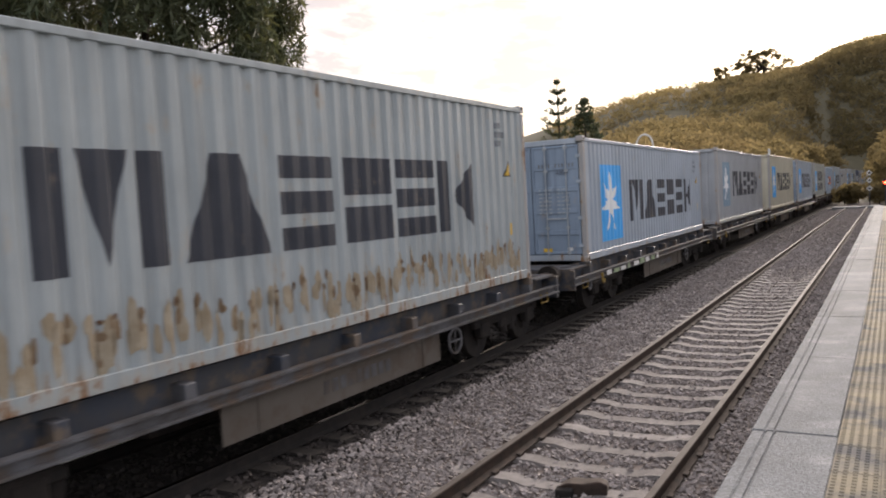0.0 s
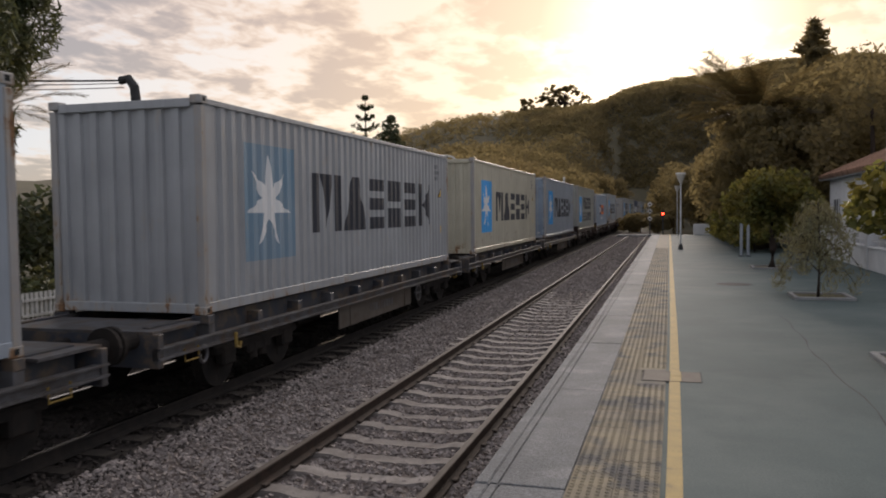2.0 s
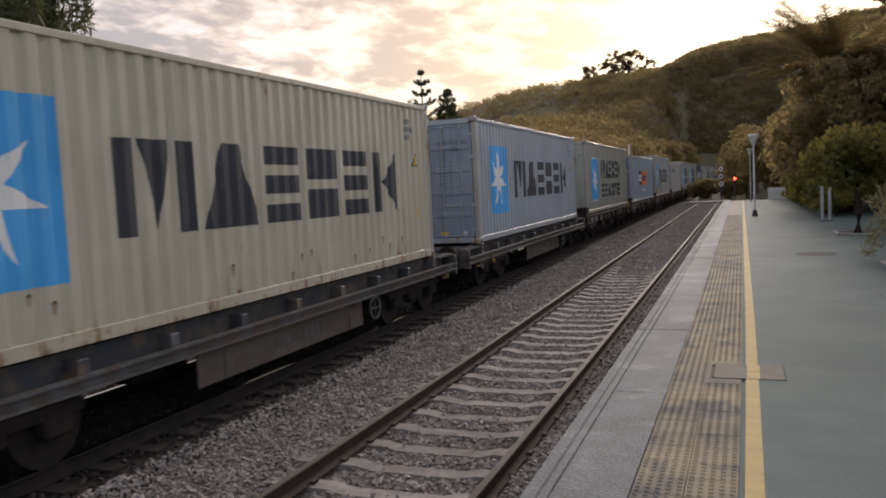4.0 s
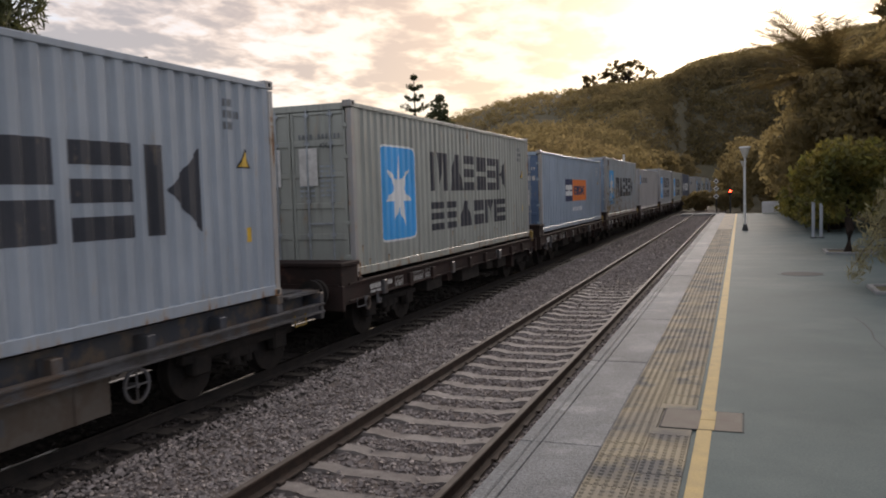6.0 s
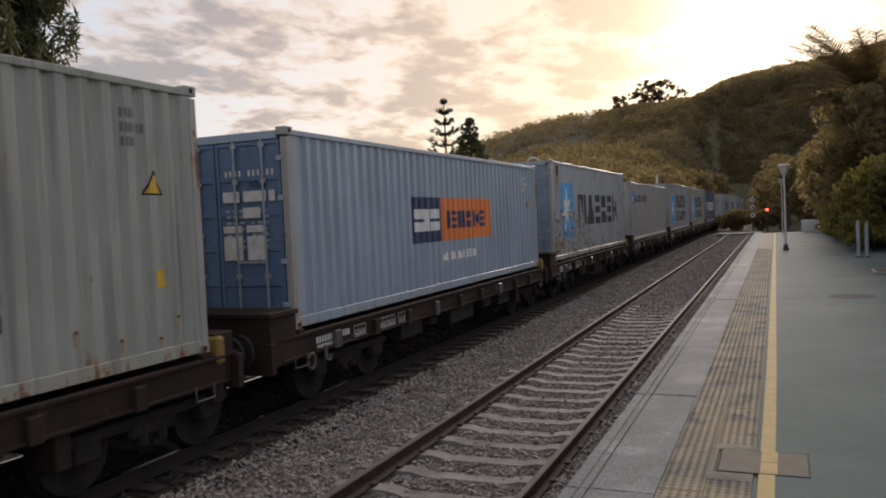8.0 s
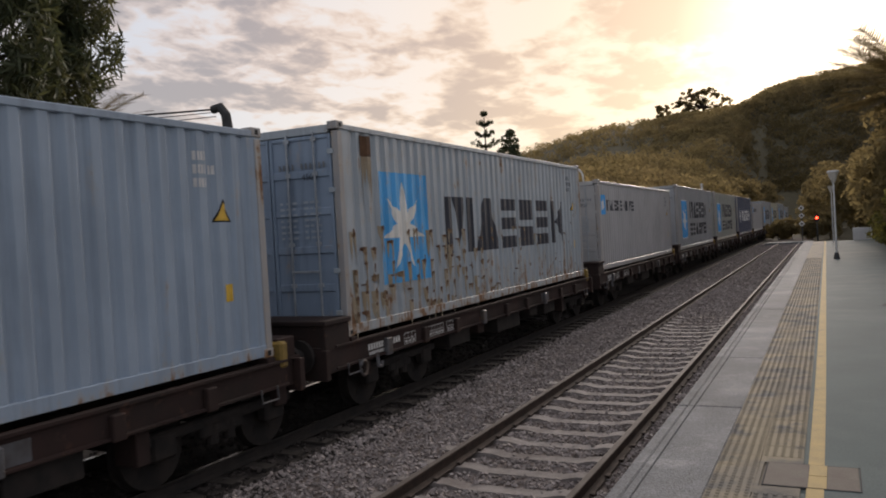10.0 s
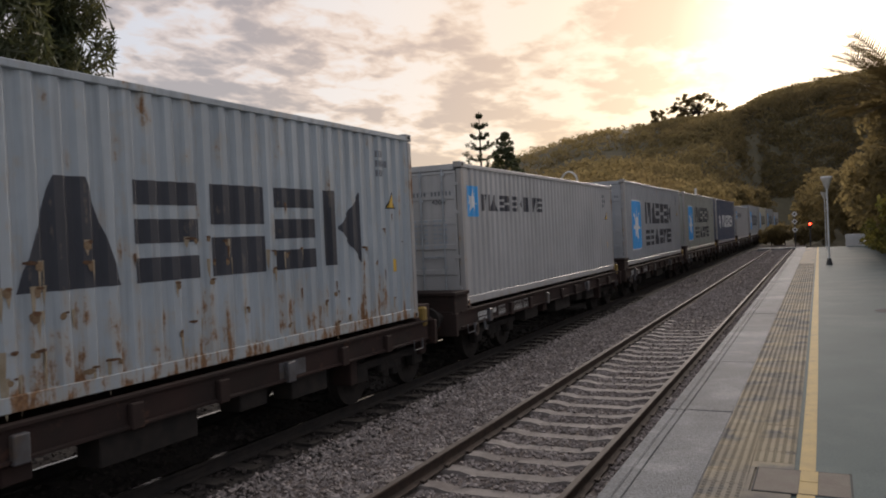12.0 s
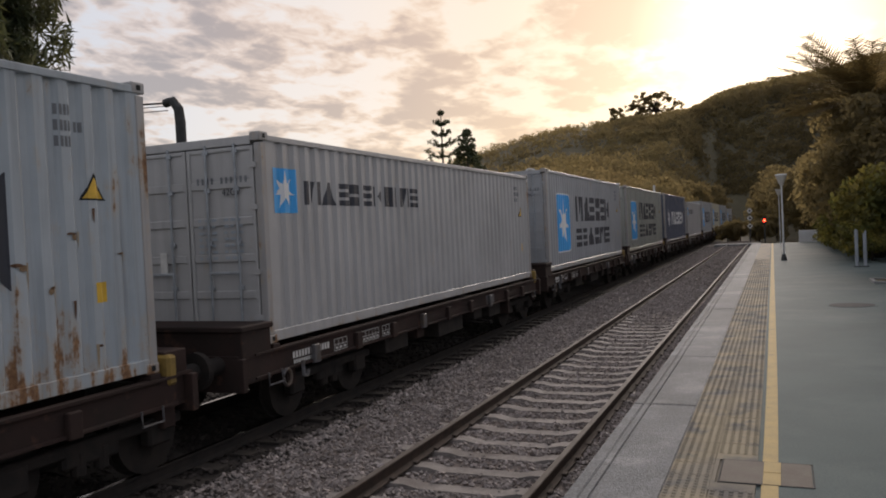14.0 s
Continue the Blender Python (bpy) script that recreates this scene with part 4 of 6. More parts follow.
        for q in word_shapes(3.82, 0.62, 5.76, 0.62, "setkme"): painted("wordmark_block", [q], M["ink"], c, 0.003)
    elif design == "two_squares":
        for xa, xb, za, zb in ((0.12, 0.40, 1.80, 1.95), (0.47, 0.85, 1.80, 1.95), (0.90, 1.0, 1.80, 1.95), (0.45, 0.74, 1.57, 1.72), (0.10, 0.42, 0.98, 1.32), (0.50, 0.82, 0.98, 1.32), (0.10, 0.42, 1.37, 1.47), (0.50, 0.82, 1.37, 1.47)):
            part("number_plate", boxes((xa, xb, -0.004, 0.001, za, zb)), M["mark"], c)
        painted("logo_panel", [rect(4.0, 5.39, 1.0, 1.87)], M["navy"], c, 0.003, "navy square")
        painted("logo_panel", [rect(5.39, 8.32, 1.0, 1.86)], M["orange"], c, 0.003, "orange oblong")
        for q in word_shapes(4.12, 1.22, 1.15, 0.42, "kik"): painted("wordmark_block", [q], M["logo_white"], c, 0.005)
        for q in word_shapes(5.7, 1.24, 2.3, 0.36, "ieiikbe"): painted("wordmark_block", [q], M["navy"], c, 0.005)
        for q in word_shapes(5.42, 0.60, 1.85, 0.16, "tiitiiei"): painted("wordmark_block", [q], M["logo_white"], c, 0.003)
    elif design == "line":
        painted("logo_panel", [rect(0.28, 0.84, 1.72, 2.33)], M["logo_blue"], c, 0.003, "small sky-blue square")
        painted("logo_star", star_shapes(0.56, 2.03, 0.25, 0.27), M["logo_white"], c, 0.005)
        for q in word_shapes(1.06, 1.84, 3.9, 0.34, "mteksbiiime", 0.26): painted("wordmark_block", [q], M["ink"], c, 0.003)
    elif design == "star_bare":
        painted("logo_star", star_shapes(2.0, 1.55, 0.66, 0.70), M["logo_white"], c, 0.003)
        for q in word_shapes(3.41, 1.1, 7.0, 0.85): painted("wordmark_block", [q], M["logo_white"], c, 0.003)
    if paint in ("paint_a", "paint_j", "paint_g", "paint_d"):
        rr = random.Random(int(y * 10))
        scabs, stains, mids = [], [], []

        def blot(cy, cz, a, b):
            n = 7
            return [(cy + a * rr.uniform(0.7, 1.1) * math.cos(2 * math.pi * k / n), cz + b * rr.uniform(0.7, 1.1) * math.sin(2 * math.pi * k / n)) for k in range(n)]

        def run(cy, z1, L, a):
            return [(cy - a, z1), (cy - a * 0.7, z1 - L * 0.6), (cy, z1 - L), (cy + a * 0.6, z1 - L * 0.5), (cy + a, z1)]
        for i in range(N_CORR):
            yr = Y_CORR + i * PITCH + 0.052
            if paint == "paint_a":
                z = 0.60 + 0.05 * math.sin(i * 0.7) + rr.uniform(-0.07, 0.07)
                yg = yr + (0.139 if rr.random() < 0.6 else 0.0)
                for _ in range(4): stains.append(blot(yr + rr.uniform(-0.10, 0.15), z - rr.uniform(0.0, 0.32), rr.uniform(0.035, 0.075), rr.uniform(0.10, 0.24)))
                for _ in range(2): mids.append(blot(yg + rr.uniform(-0.04, 0.04), z - rr.uniform(-0.02, 0.16), rr.uniform(0.02, 0.045), rr.uniform(0.04, 0.11)))
                if rr.random() < 0.5: scabs.append(blot(yg + rr.uniform(-0.02, 0.02), z + 0.01, rr.uniform(0.015, 0.04), rr.uniform(0.015, 0.04)))
                if rr.random() < 0.3: mids.append(blot(yg, rr.uniform(0.22, 0.35), 0.03, 0.05))
            elif paint == "paint_j":
                front = max(0.0, 1 - i / 26)
                for z in (0.30, 0.52, 0.74, 0.98, 1.22, 1.45):
                    if rr.random() < 0.22 + 0.6 * front * (1.5 - 0.6 * z):
                        zz = z + rr.uniform(-0.06, 0.06) + 0.05 * math.sin(i * 0.5)
                        scabs.append(blot(yr + rr.uniform(-0.05, 0.05), zz, rr.uniform(0.025, 0.085), rr.uniform(0.012, 0.022 + 0.03 * front)))
                        if rr.random() < 0.75: mids.append(blot(yr + rr.uniform(-0.04, 0.04), zz - 0.03, rr.uniform(0.03, 0.05 + 0.05 * front), rr.uniform(0.03, 0.05 + 0.06 * front)))
                        for _ in range(1 + int(3 * front)): stains.append(run(yr + rr.uniform(-0.09, 0.12), zz + 0.02, rr.uniform(0.12, 0.3 + 0.3 * front), rr.uniform(0.012, 0.025 + 0.045 * front)))
                if rr.random() < 0.25: scabs.append(run(yr, rr.uniform(0.5, 1.9), rr.uniform(0.08, 0.2), 0.018))
            elif rr.random() < 0.3:
                z = rr.uniform(0.25, 0.6)
                stains.append(run(yr, z, rr.uniform(0.1, 0.2), 0.04)); scabs.append(blot(yr, z, 0.03, 0.02))
        if paint == "paint_j":
            stains += [run(0.66 + 0.055 * k, 2.63, rr.uniform(0.4, 1.0), 0.035) for k in range(5)]
            scabs.append(rect(0.60, 0.93, 2.62, 2.93))
        painted("rust_stain", stains, M["rust_stain"], c, 0.0075)["kind"] = "stuff"
        if mids: painted("rust_bloom", mids, M["rust_mid"], c, 0.0088)["kind"] = "stuff"
        painted("rust_scab", scabs, M["rust"], c, 0.010)["kind"] = "stuff"
    # plates and codes near the rear end
    mk = M["mark"] if paint in ("paint_h", "paint_n") else M["ink_faded"]
    painted("stencil", code_bars(11.05, H - 0.42, [5, 7, 4], 0.10, 0.032), mk, c, 0.003)["kind"] = "stuff"
    painted("warning_triangle", [[(11.30, 0.60 * H), (11.62, 0.60 * H), (11.46, 0.60 * H + 0.27)]], M["gasket"], c, 0.003)
    painted("warning_triangle", [[(11.335, 0.60 * H + 0.018), (11.585, 0.60 * H + 0.018), (11.46, 0.60 * H + 0.225)]], M["yellow"], c, 0.005, "yellow warning triangle")
    painted("height_label", [rect(11.42, 11.58, 0.27 * H, 0.27 * H + 0.2)], M["yellow"], c, 0.003, "yellow height label")
    return c


def bogie(wagon, yc, axles):
    b = part("bogie", boxes((-0.35, 0.35, yc - 0.25, yc + 0.25, -0.62, -0.40), (-1.02, 1.02, yc - 0.16, yc + 0.16, -0.60, -0.48), bevel=0.02), M["under"], wagon)
    for s in (-1, 1):
        bm = bmesh.new()
        x0, x1 = sorted((s * 1.00, s * 1.12))
        box(bm, x0, x1, yc - 1.25, yc + 1.25, -0.62, -0.50, 0.02)
        for a in (-0.9, 0.9):
            box(bm, x0 - 0.02, x1 + 0.02, yc + a - 0.17, yc + a + 0.17, -0.80, -0.52, 0.03)
        box(bm, x0, x1, yc - 0.35, yc + 0.35, -0.74, -0.55, 0.03)
        for a in (-0.14, 0.14):
            rod(bm, ((x0 + x1) / 2, yc + a, -0.82), ((x0 + x1) / 2, yc + a, -0.6), 0.075, sides=10)
        part("side_frame", bm, M["under"], b)
    for a in (-0.9, 0.9):
        bm = rods(((-0.95, 0, 0), (0.95, 0, 0), 0.08), sides=10)
        for s in (-1, 1):
            rod(bm, (s * 0.81, 0, 0), (s * 0.94, 0, 0), 0.43, sides=22)
            rod(bm, (s * 0.78, 0, 0), (s * 0.81, 0, 0), 0.455, sides=22)
            rod(bm, (s * 0.94, 0, 0), (s * 1.05, 0, 0), 0.10, sides=10)
            for k in range(5):
                an = 2 * math.pi * k / 5
                rod(bm, (s * 0.935, 0.24 * math.cos(an), 0.24 * math.sin(an)), (s * 0.945, 0.24 * math.cos(an), 0.24 * math.sin(an)), 0.06, sides=8)
        w = part("wheelset", bm, M["under"], b)
        w.location = (0, yc + a, -1.12 + 0.43)
        axles.append((w, yc + a))


def wagon(y, kind, before, after, label, seed):
    """A flat container wagon. y: the front of its container; before, after: sill overhang past the container's ends."""
    w = thing("container_wagon", pose(T2, y, 0.42), label, "wagon", "wagons of the train")
    axles = []
    A, B = -before, CL + after
    blue = kind == "blue"
    body = M["wag_blue"] if blue else M["wag_red"]
    for s in (-1, 1):
        if blue:
            x0, x1 = sorted((s * 1.34, s * 1.22))
            bm = prism([(s * x, z) for x, z in ((1.22, -0.25), (1.34, -0.25), (1.34, -0.275), (1.29, -0.285), (1.29, -0.365), (1.34, -0.375), (1.34, -0.40), (1.22, -0.40))], A, B)
            part("side_sill", bm, M["wag_edge"], w, "worn grey steel channel")
            part("inner_sill", boxes((*sorted((s * 0.95, s * 1.05)), A + 0.2, B - 0.2, -0.42, -0.03)), body, w)
            part("skirt_panel", boxes((*sorted((s * 1.18, s * 1.21)), 4.5, 8.8, -0.84, -0.40), (*sorted((s * 1.21, s * 1.225)), 5.0, 5.04, -0.84, -0.40), (*sorted((s * 1.21, s * 1.225)), 8.3, 8.34, -0.84, -0.40), bevel=0.005), M["wag_panel"], w, "dusty pale brown steel skirt")
            if s > 0:
                part("marking", boxes(*[(1.211, 1.214, 6.1 + 0.16 * i, 6.1 + 0.16 * i + 0.11, -0.70, -0.54) for i in range(9)]), M["wag_edge"], w)["kind"] = "stuff"
        else:
            x0, x1 = sorted((s * 1.26, s * 1.20))
            bm = prism([(s * x, z) for x, z in ((1.18, -0.055), (1.30, -0.055), (1.30, -0.085), (1.26, -0.095), (1.26, -0.345), (1.30, -0.355), (1.30, -0.38), (1.18, -0.38))], A + 0.3, B - 0.3)
            part("side_sill", bm, body, w)
            rr = random.Random(seed)
            for yy, ln, dz in ((0.35, 0.22, 0.62), (3.3, 0.9, 0.66), (4.6, 0.3, 0.58), (5.6, 1.3, 0.70), (7.6, 0.5, 0.60), (8.6, 0.8, 0.66), (10.0, 0.18, 0.75), (12.2, 0.2, 0.62)):
                part("underframe_box", boxes((*sorted((s * 0.9, s * 1.22)), yy, yy + ln, -dz, -0.38), bevel=0.012), M["under"] if ln > 0.4 else body, w)
            for k in range(9):
                yy = 0.9 + 1.25 * k
                part("stake_bracket", boxes((*sorted((s * 1.26, s * 1.335)), yy, yy + 0.16, -0.40, -0.14), bevel=0.012), body if k % 3 else M["wag_edge"], w)
            if s > 0:
                part("marking", boxes(*[(1.262, 1.264, 0.45 + 0.075 * i, 0.45 + 0.075 * i + 0.05, -0.26, -0.17) for i in range(13)], *[(1.262, 1.264, 0.47 + 0.06 * i, 0.47 + 0.06 * i + 0.04, -0.335, -0.285) for i in range(9)]), M["mark"], w)["kind"] = "stuff"
                tables = []
                for ya, yb, nc in ((1.55, 1.92, 3), (2.30, 2.98, 6), (3.12, 3.50, 3)):
                    za, zb, e = -0.335, -0.165, 0.008
                    tables += [(1.262, 1.264, ya, yb, z, z + e) for z in (za, (za + zb) / 2, zb)]
                    tables += [(1.262, 1.264, ya + (yb - ya) * q / nc, ya + (yb - ya) * q / nc + e, za, zb) for q in range(nc + 1)]
                    tables += [(1.2635, 1.2645, ya + (yb - ya) * (q + 0.3) / nc, ya + (yb - ya) * (q + 0.75) / nc, za + 0.025, za + 0.06) for q in range(nc)]
                part("marking_table", boxes(*tables), M["mark"], w)["kind"] = "stuff"
                part("marking_plate", boxes((1.262, 1.266, 8.3, 8.85, -0.34, -0.14)), M["wag_edge"], w)
    if seed == 2:
        rp = random.Random(5)
        for k in range(9):
            yy = 0.9 + 0.55 * k
            part("paint_patch", boxes((1.341, 1.344, yy, yy + rp.uniform(0.2, 0.45), -0.395, -0.255 - rp.uniform(0, 0.05))), M["paint_smear"] if k % 2 else M["mark"], w, "smear of pale green and white paint")
    for k in range(10):
        yy = 0.05 + 1.33 * k
        part("cross_beam", boxes((-1.25, 1.25, yy, yy + 0.14, -0.30, -0.10), bevel=0.01), body if k % 3 else M["wag_edge"], w)
    part("centre_beam", boxes((-0.30, 0.30, A + 0.1, B - 0.1, -0.55, -0.14)), body, w)
    for s in (-1, 1):
        for yy in (0.02, CL - 0.17):
            part("container_pad", boxes((*sorted((s * 1.00, s * 1.26)), yy, yy + 0.15, -0.12, 0.0), bevel=0.008), body, w)
    for yy, d in ((A, 1), (B, -1)):
        y0, y1 = sorted((yy, yy + d * 0.10))
        part("headstock", boxes((-1.32, 1.32, y0, y1, -0.50, -0.08), bevel=0.01), body, w)
        y0, y1 = sorted((yy, yy + d * (before - 0.15 if d > 0 else after - 0.15)))
        part("end_platform", boxes((-1.24, 1.24, y0, y1, -0.085, -0.05)), M["wag_edge"] if blue else body, w)
        for s in (-1, 1):
            bm = rods(((s * 0.95, yy, -0.14 - 0.02), (s * 0.95, yy - d * 0.36, -0.16), 0.11), ((s * 0.95, yy - d * 0.36, -0.16), (s * 0.95, yy - d * 0.42, -0.16), 0.23), sides=16)
            part("buffer", bm, M["under"], w)
            part("grab_iron", tube([(s * 1.30, yy + d * 0.55, -0.34), (s * 1.31, yy + d * 0.55, -0.5), (s * 1.31, yy + d * 0.85, -0.5), (s * 1.30, yy + d * 0.85, -0.34)], 0.014), M["dull_yellow"] if blue else M["wag_edge"], w)
        part("coupling", rods(((0, yy, -0.2), (0, yy - d * 0.5, -0.26), 0.05)), M["under"], w)
        if not blue:
            if d > 0:
                part("bulkhead", boxes((-1.28, 1.28, A + 0.05, -0.06, -0.42, 0.29), (-1.31, 1.31, A + 0.02, -0.03, 0.24, 0.31), bevel=0.012), M["wag_red"], w, "dark red-brown steel end bulkhead")
            else:
                part("bulkhead", boxes((-1.20, 1.20, CL + 0.10, CL + 0.45, -0.42, 0.20), bevel=0.012), M["wag_red"], w)
                part("corner_bracket", boxes((1.00, 1.29, CL + 0.06, CL + 0.20, -0.16, 0.17), bevel=0.03), M["dull_yellow"], w, "worn yellow corner bracket")
    # brake wheel and tow eye on the visible side
    if blue:
        bm = bmesh.new()
        bmesh.ops.create_cone(bm, cap_ends=False, segments=20, radius1=0.20, radius2=0.20, depth=0.03, matrix=pose(1.30, 9.1, -0.60, 0, 90, 0))
        bmesh.ops.solidify(bm, geom=bm.faces[:], thickness=0.03)
        for k in range(4): rod(bm, (1.30, 9.1, -0.60), (1.30, 9.1 + 0.19 * math.cos(k * math.pi / 2), -0.60 + 0.19 * math.sin(k * math.pi / 2)), 0.012, sides=6)
        rod(bm, (1.2, 9.1, -0.60), (1.32, 9.1, -0.60), 0.03, sides=8)
        part("brake_wheel", bm, M["wag_edge"], w)
    bm = bmesh.new()
    box(bm, -0.5, 0.5, 4.2, 5.2, -0.75, -0.45, 0.02)
    rod(bm, (-0.5, 5.6, -0.7), (-0.5, 6.8, -0.7), 0.18, sides=14)
    part("brake_gear", bm, M["under"], w)
    part("tow_eye", tube([(1.31, A + 0.95 + 0.09 * math.cos(a), -0.47 + 0.11 * math.sin(a)) for a in [i * math.pi / 6 for i in range(13)]], 0.022), M["wag_edge"], w)
    part("lashing_hook", tube([(1.35, 0.55, -0.30), (1.36, 0.55, -0.5), (1.36, 0.63, -0.52), (1.36, 0.66, -0.44)], 0.028), M["dull_yellow"] if blue else M["wag_edge"], w)
    bogie(w, 1.65, axles)
    bogie(w, 11.35, axles)
    return w, axles


M["paint_smear"] = material("pale_green_smear", (0.30, 0.40, 0.22), 0.7, 0, (0.2, 0.24, 0.18), 9)
M["paint_blue_end"] = steel_paint("navy_door_paint", (0.09, 0.15, 0.26), 0.12, 0.2, 0.4)
TRAIN = [  # front y at the start, height, paint, design, doors towards the camera, worn, code, wagon kind, label
    (-14.25, HC, "paint_c", "star", True, False, "45G1", "blue", "dull grey steel container with star square"),
    (1.0, HC, "paint_a", "star", True, False, "45G1", "blue", "pale grey container with heavy rust along its foot"),
    (16.28, 2.69, "paint_b", "star", True, False, "42G1", "blue", "blue-grey container with sky-blue star square and doors"),
    (31.54, 2.93, "paint_c", "star", False, False, "45G1", "blue", "dull grey container with a plain folded end"),
    (46.79, HC, "paint_d", "star", False, False, "45G1", "blue", "beige-grey container with a plain folded end"),
    (62.04, HC, "paint_b", "star", True, False, "45G1", "blue", "blue-grey high container with bright star square"),
    (76.64, HC, "paint_g", "two_rows", True, False, "45G1", "red", "stained pale grey container with two rows of lettering shapes"),
    (90.60, 2.78, "paint_h", "two_squares", True, False, "42G1", "red", "faded blue container with navy and orange squares"),
    (104.46, HC, "paint_j", "star", True, True, "45G1", "red", "grey container scabbed with rust and a worn star"),
    (118.65, 2.76, "paint_k", "line", True, False, "42G1", "red", "clean grey container with a small star square"),
    (132.74, HC, "paint_c", "two_rows", True, False, "45G1", "red", "dull grey container with two rows of lettering shapes"),
    (146.6, HC, "paint_g", "two_rows", True, False, "45G1", "red", "stained grey container with two rows of lettering shapes"),
    (160.5, HC, "paint_n", "star_bare", True, False, "45G1", "red", "dark blue container with white markings"),
    (174.4, STD, "paint_k", "line", True, False, "42G1", "red", "grey container with a small star square"),
    (188.3, HC, "paint_c", "star", True, False, "45G1", "red", "dull grey container with star square"),
    (202.2, HC, "paint_d", "star", True, False, "45G1", "red", "beige-grey container with star square"),
    (216.1, HC, "paint_c", "star", True, False, "45G1", "red", "dull grey container with star square"),
    (230.0, STD, "paint_k", "star", True, False, "42G1", "red", "pale grey container with star square"),
]
MOVERS, AXLES = [], []
for i, (y, H, paint, design, doors, worn, code, kind, label) in enumerate(TRAIN):
    c = container(y, H, paint, label, design, doors, worn, code, blue_end=paint == "paint_h")
    if kind == "blue": before, after = 1.15, 1.05
    else: before, after = 0.72, 0.48
    w, ax = wagon(y, kind, before, after, "dark blue skeletal container wagon with grey side channels" if kind == "blue" else "red-brown container wagon with end bulkheads", i)
    MOVERS += [(c, y), (w, y)]
    if i < 12: AXLES += ax


# ---------------------------------------------------------------- platform things, garden side
def planting_bed(x0, x1, y0, y1):
    b = thing("tree_bed", pose(0, 0, 0), "low pale concrete kerb round bare earth", "planting bed", "tree beds")
    for r in ((x0, x1, y0, y0 + 0.09), (x0, x1, y1 - 0.09, y1), (x0, x0 + 0.09, y0 + 0.09, y1 - 0.09), (x1 - 0.09, x1, y0 + 0.09, y1 - 0.09)):
        part("kerb_stone", boxes((*r, -0.02, 0.058), bevel=0.012), M["kerb"], b)
    part("soil", boxes((x0 + 0.09, x1 - 0.09, y0 + 0.09, y1 - 0.09, -0.02, 0.02)), M["earth"], b)
    return b


def limb_mesh(runs, sides=9):
    bm = bmesh.new()
    for pts, r0, r1 in runs:
        t = tube(pts, r0, r1, sides)
        me = bpy.data.meshes.new("limb"); t.to_mesh(me); t.free()
        bm.from_mesh(me); bpy.data.meshes.remove(me)
    return bm


def broadleaf(name, x, y, trunk, crown, n, size, mat, label, category, seed, spread=(1, 1, 0.8), long=1.1, droop=0.0, base=0.0, thin=0.5):
    t = thing(name, pose(x, y, base), label, category)
    part("trunk", limb_mesh(trunk), M["bark"], t, smooth=True)
    part("crown", leaves("crown", crown, n, size, mat, spread, long, seed, droop, thin), None, t)
    return t


def clumps(rng, cx, cy, cz, rx, ry, rz, n, r0, r1):
    out = []
    for _ in range(n):
        while True:
            u = [rng.uniform(-1, 1) for _ in range(3)]
            if 0.25 < sum(c * c for c in u) < 1: break
        out.append((cx + rx * u[0], cy + ry * u[1], cz + rz * u[2], rng.uniform(r0, r1)))
    return out


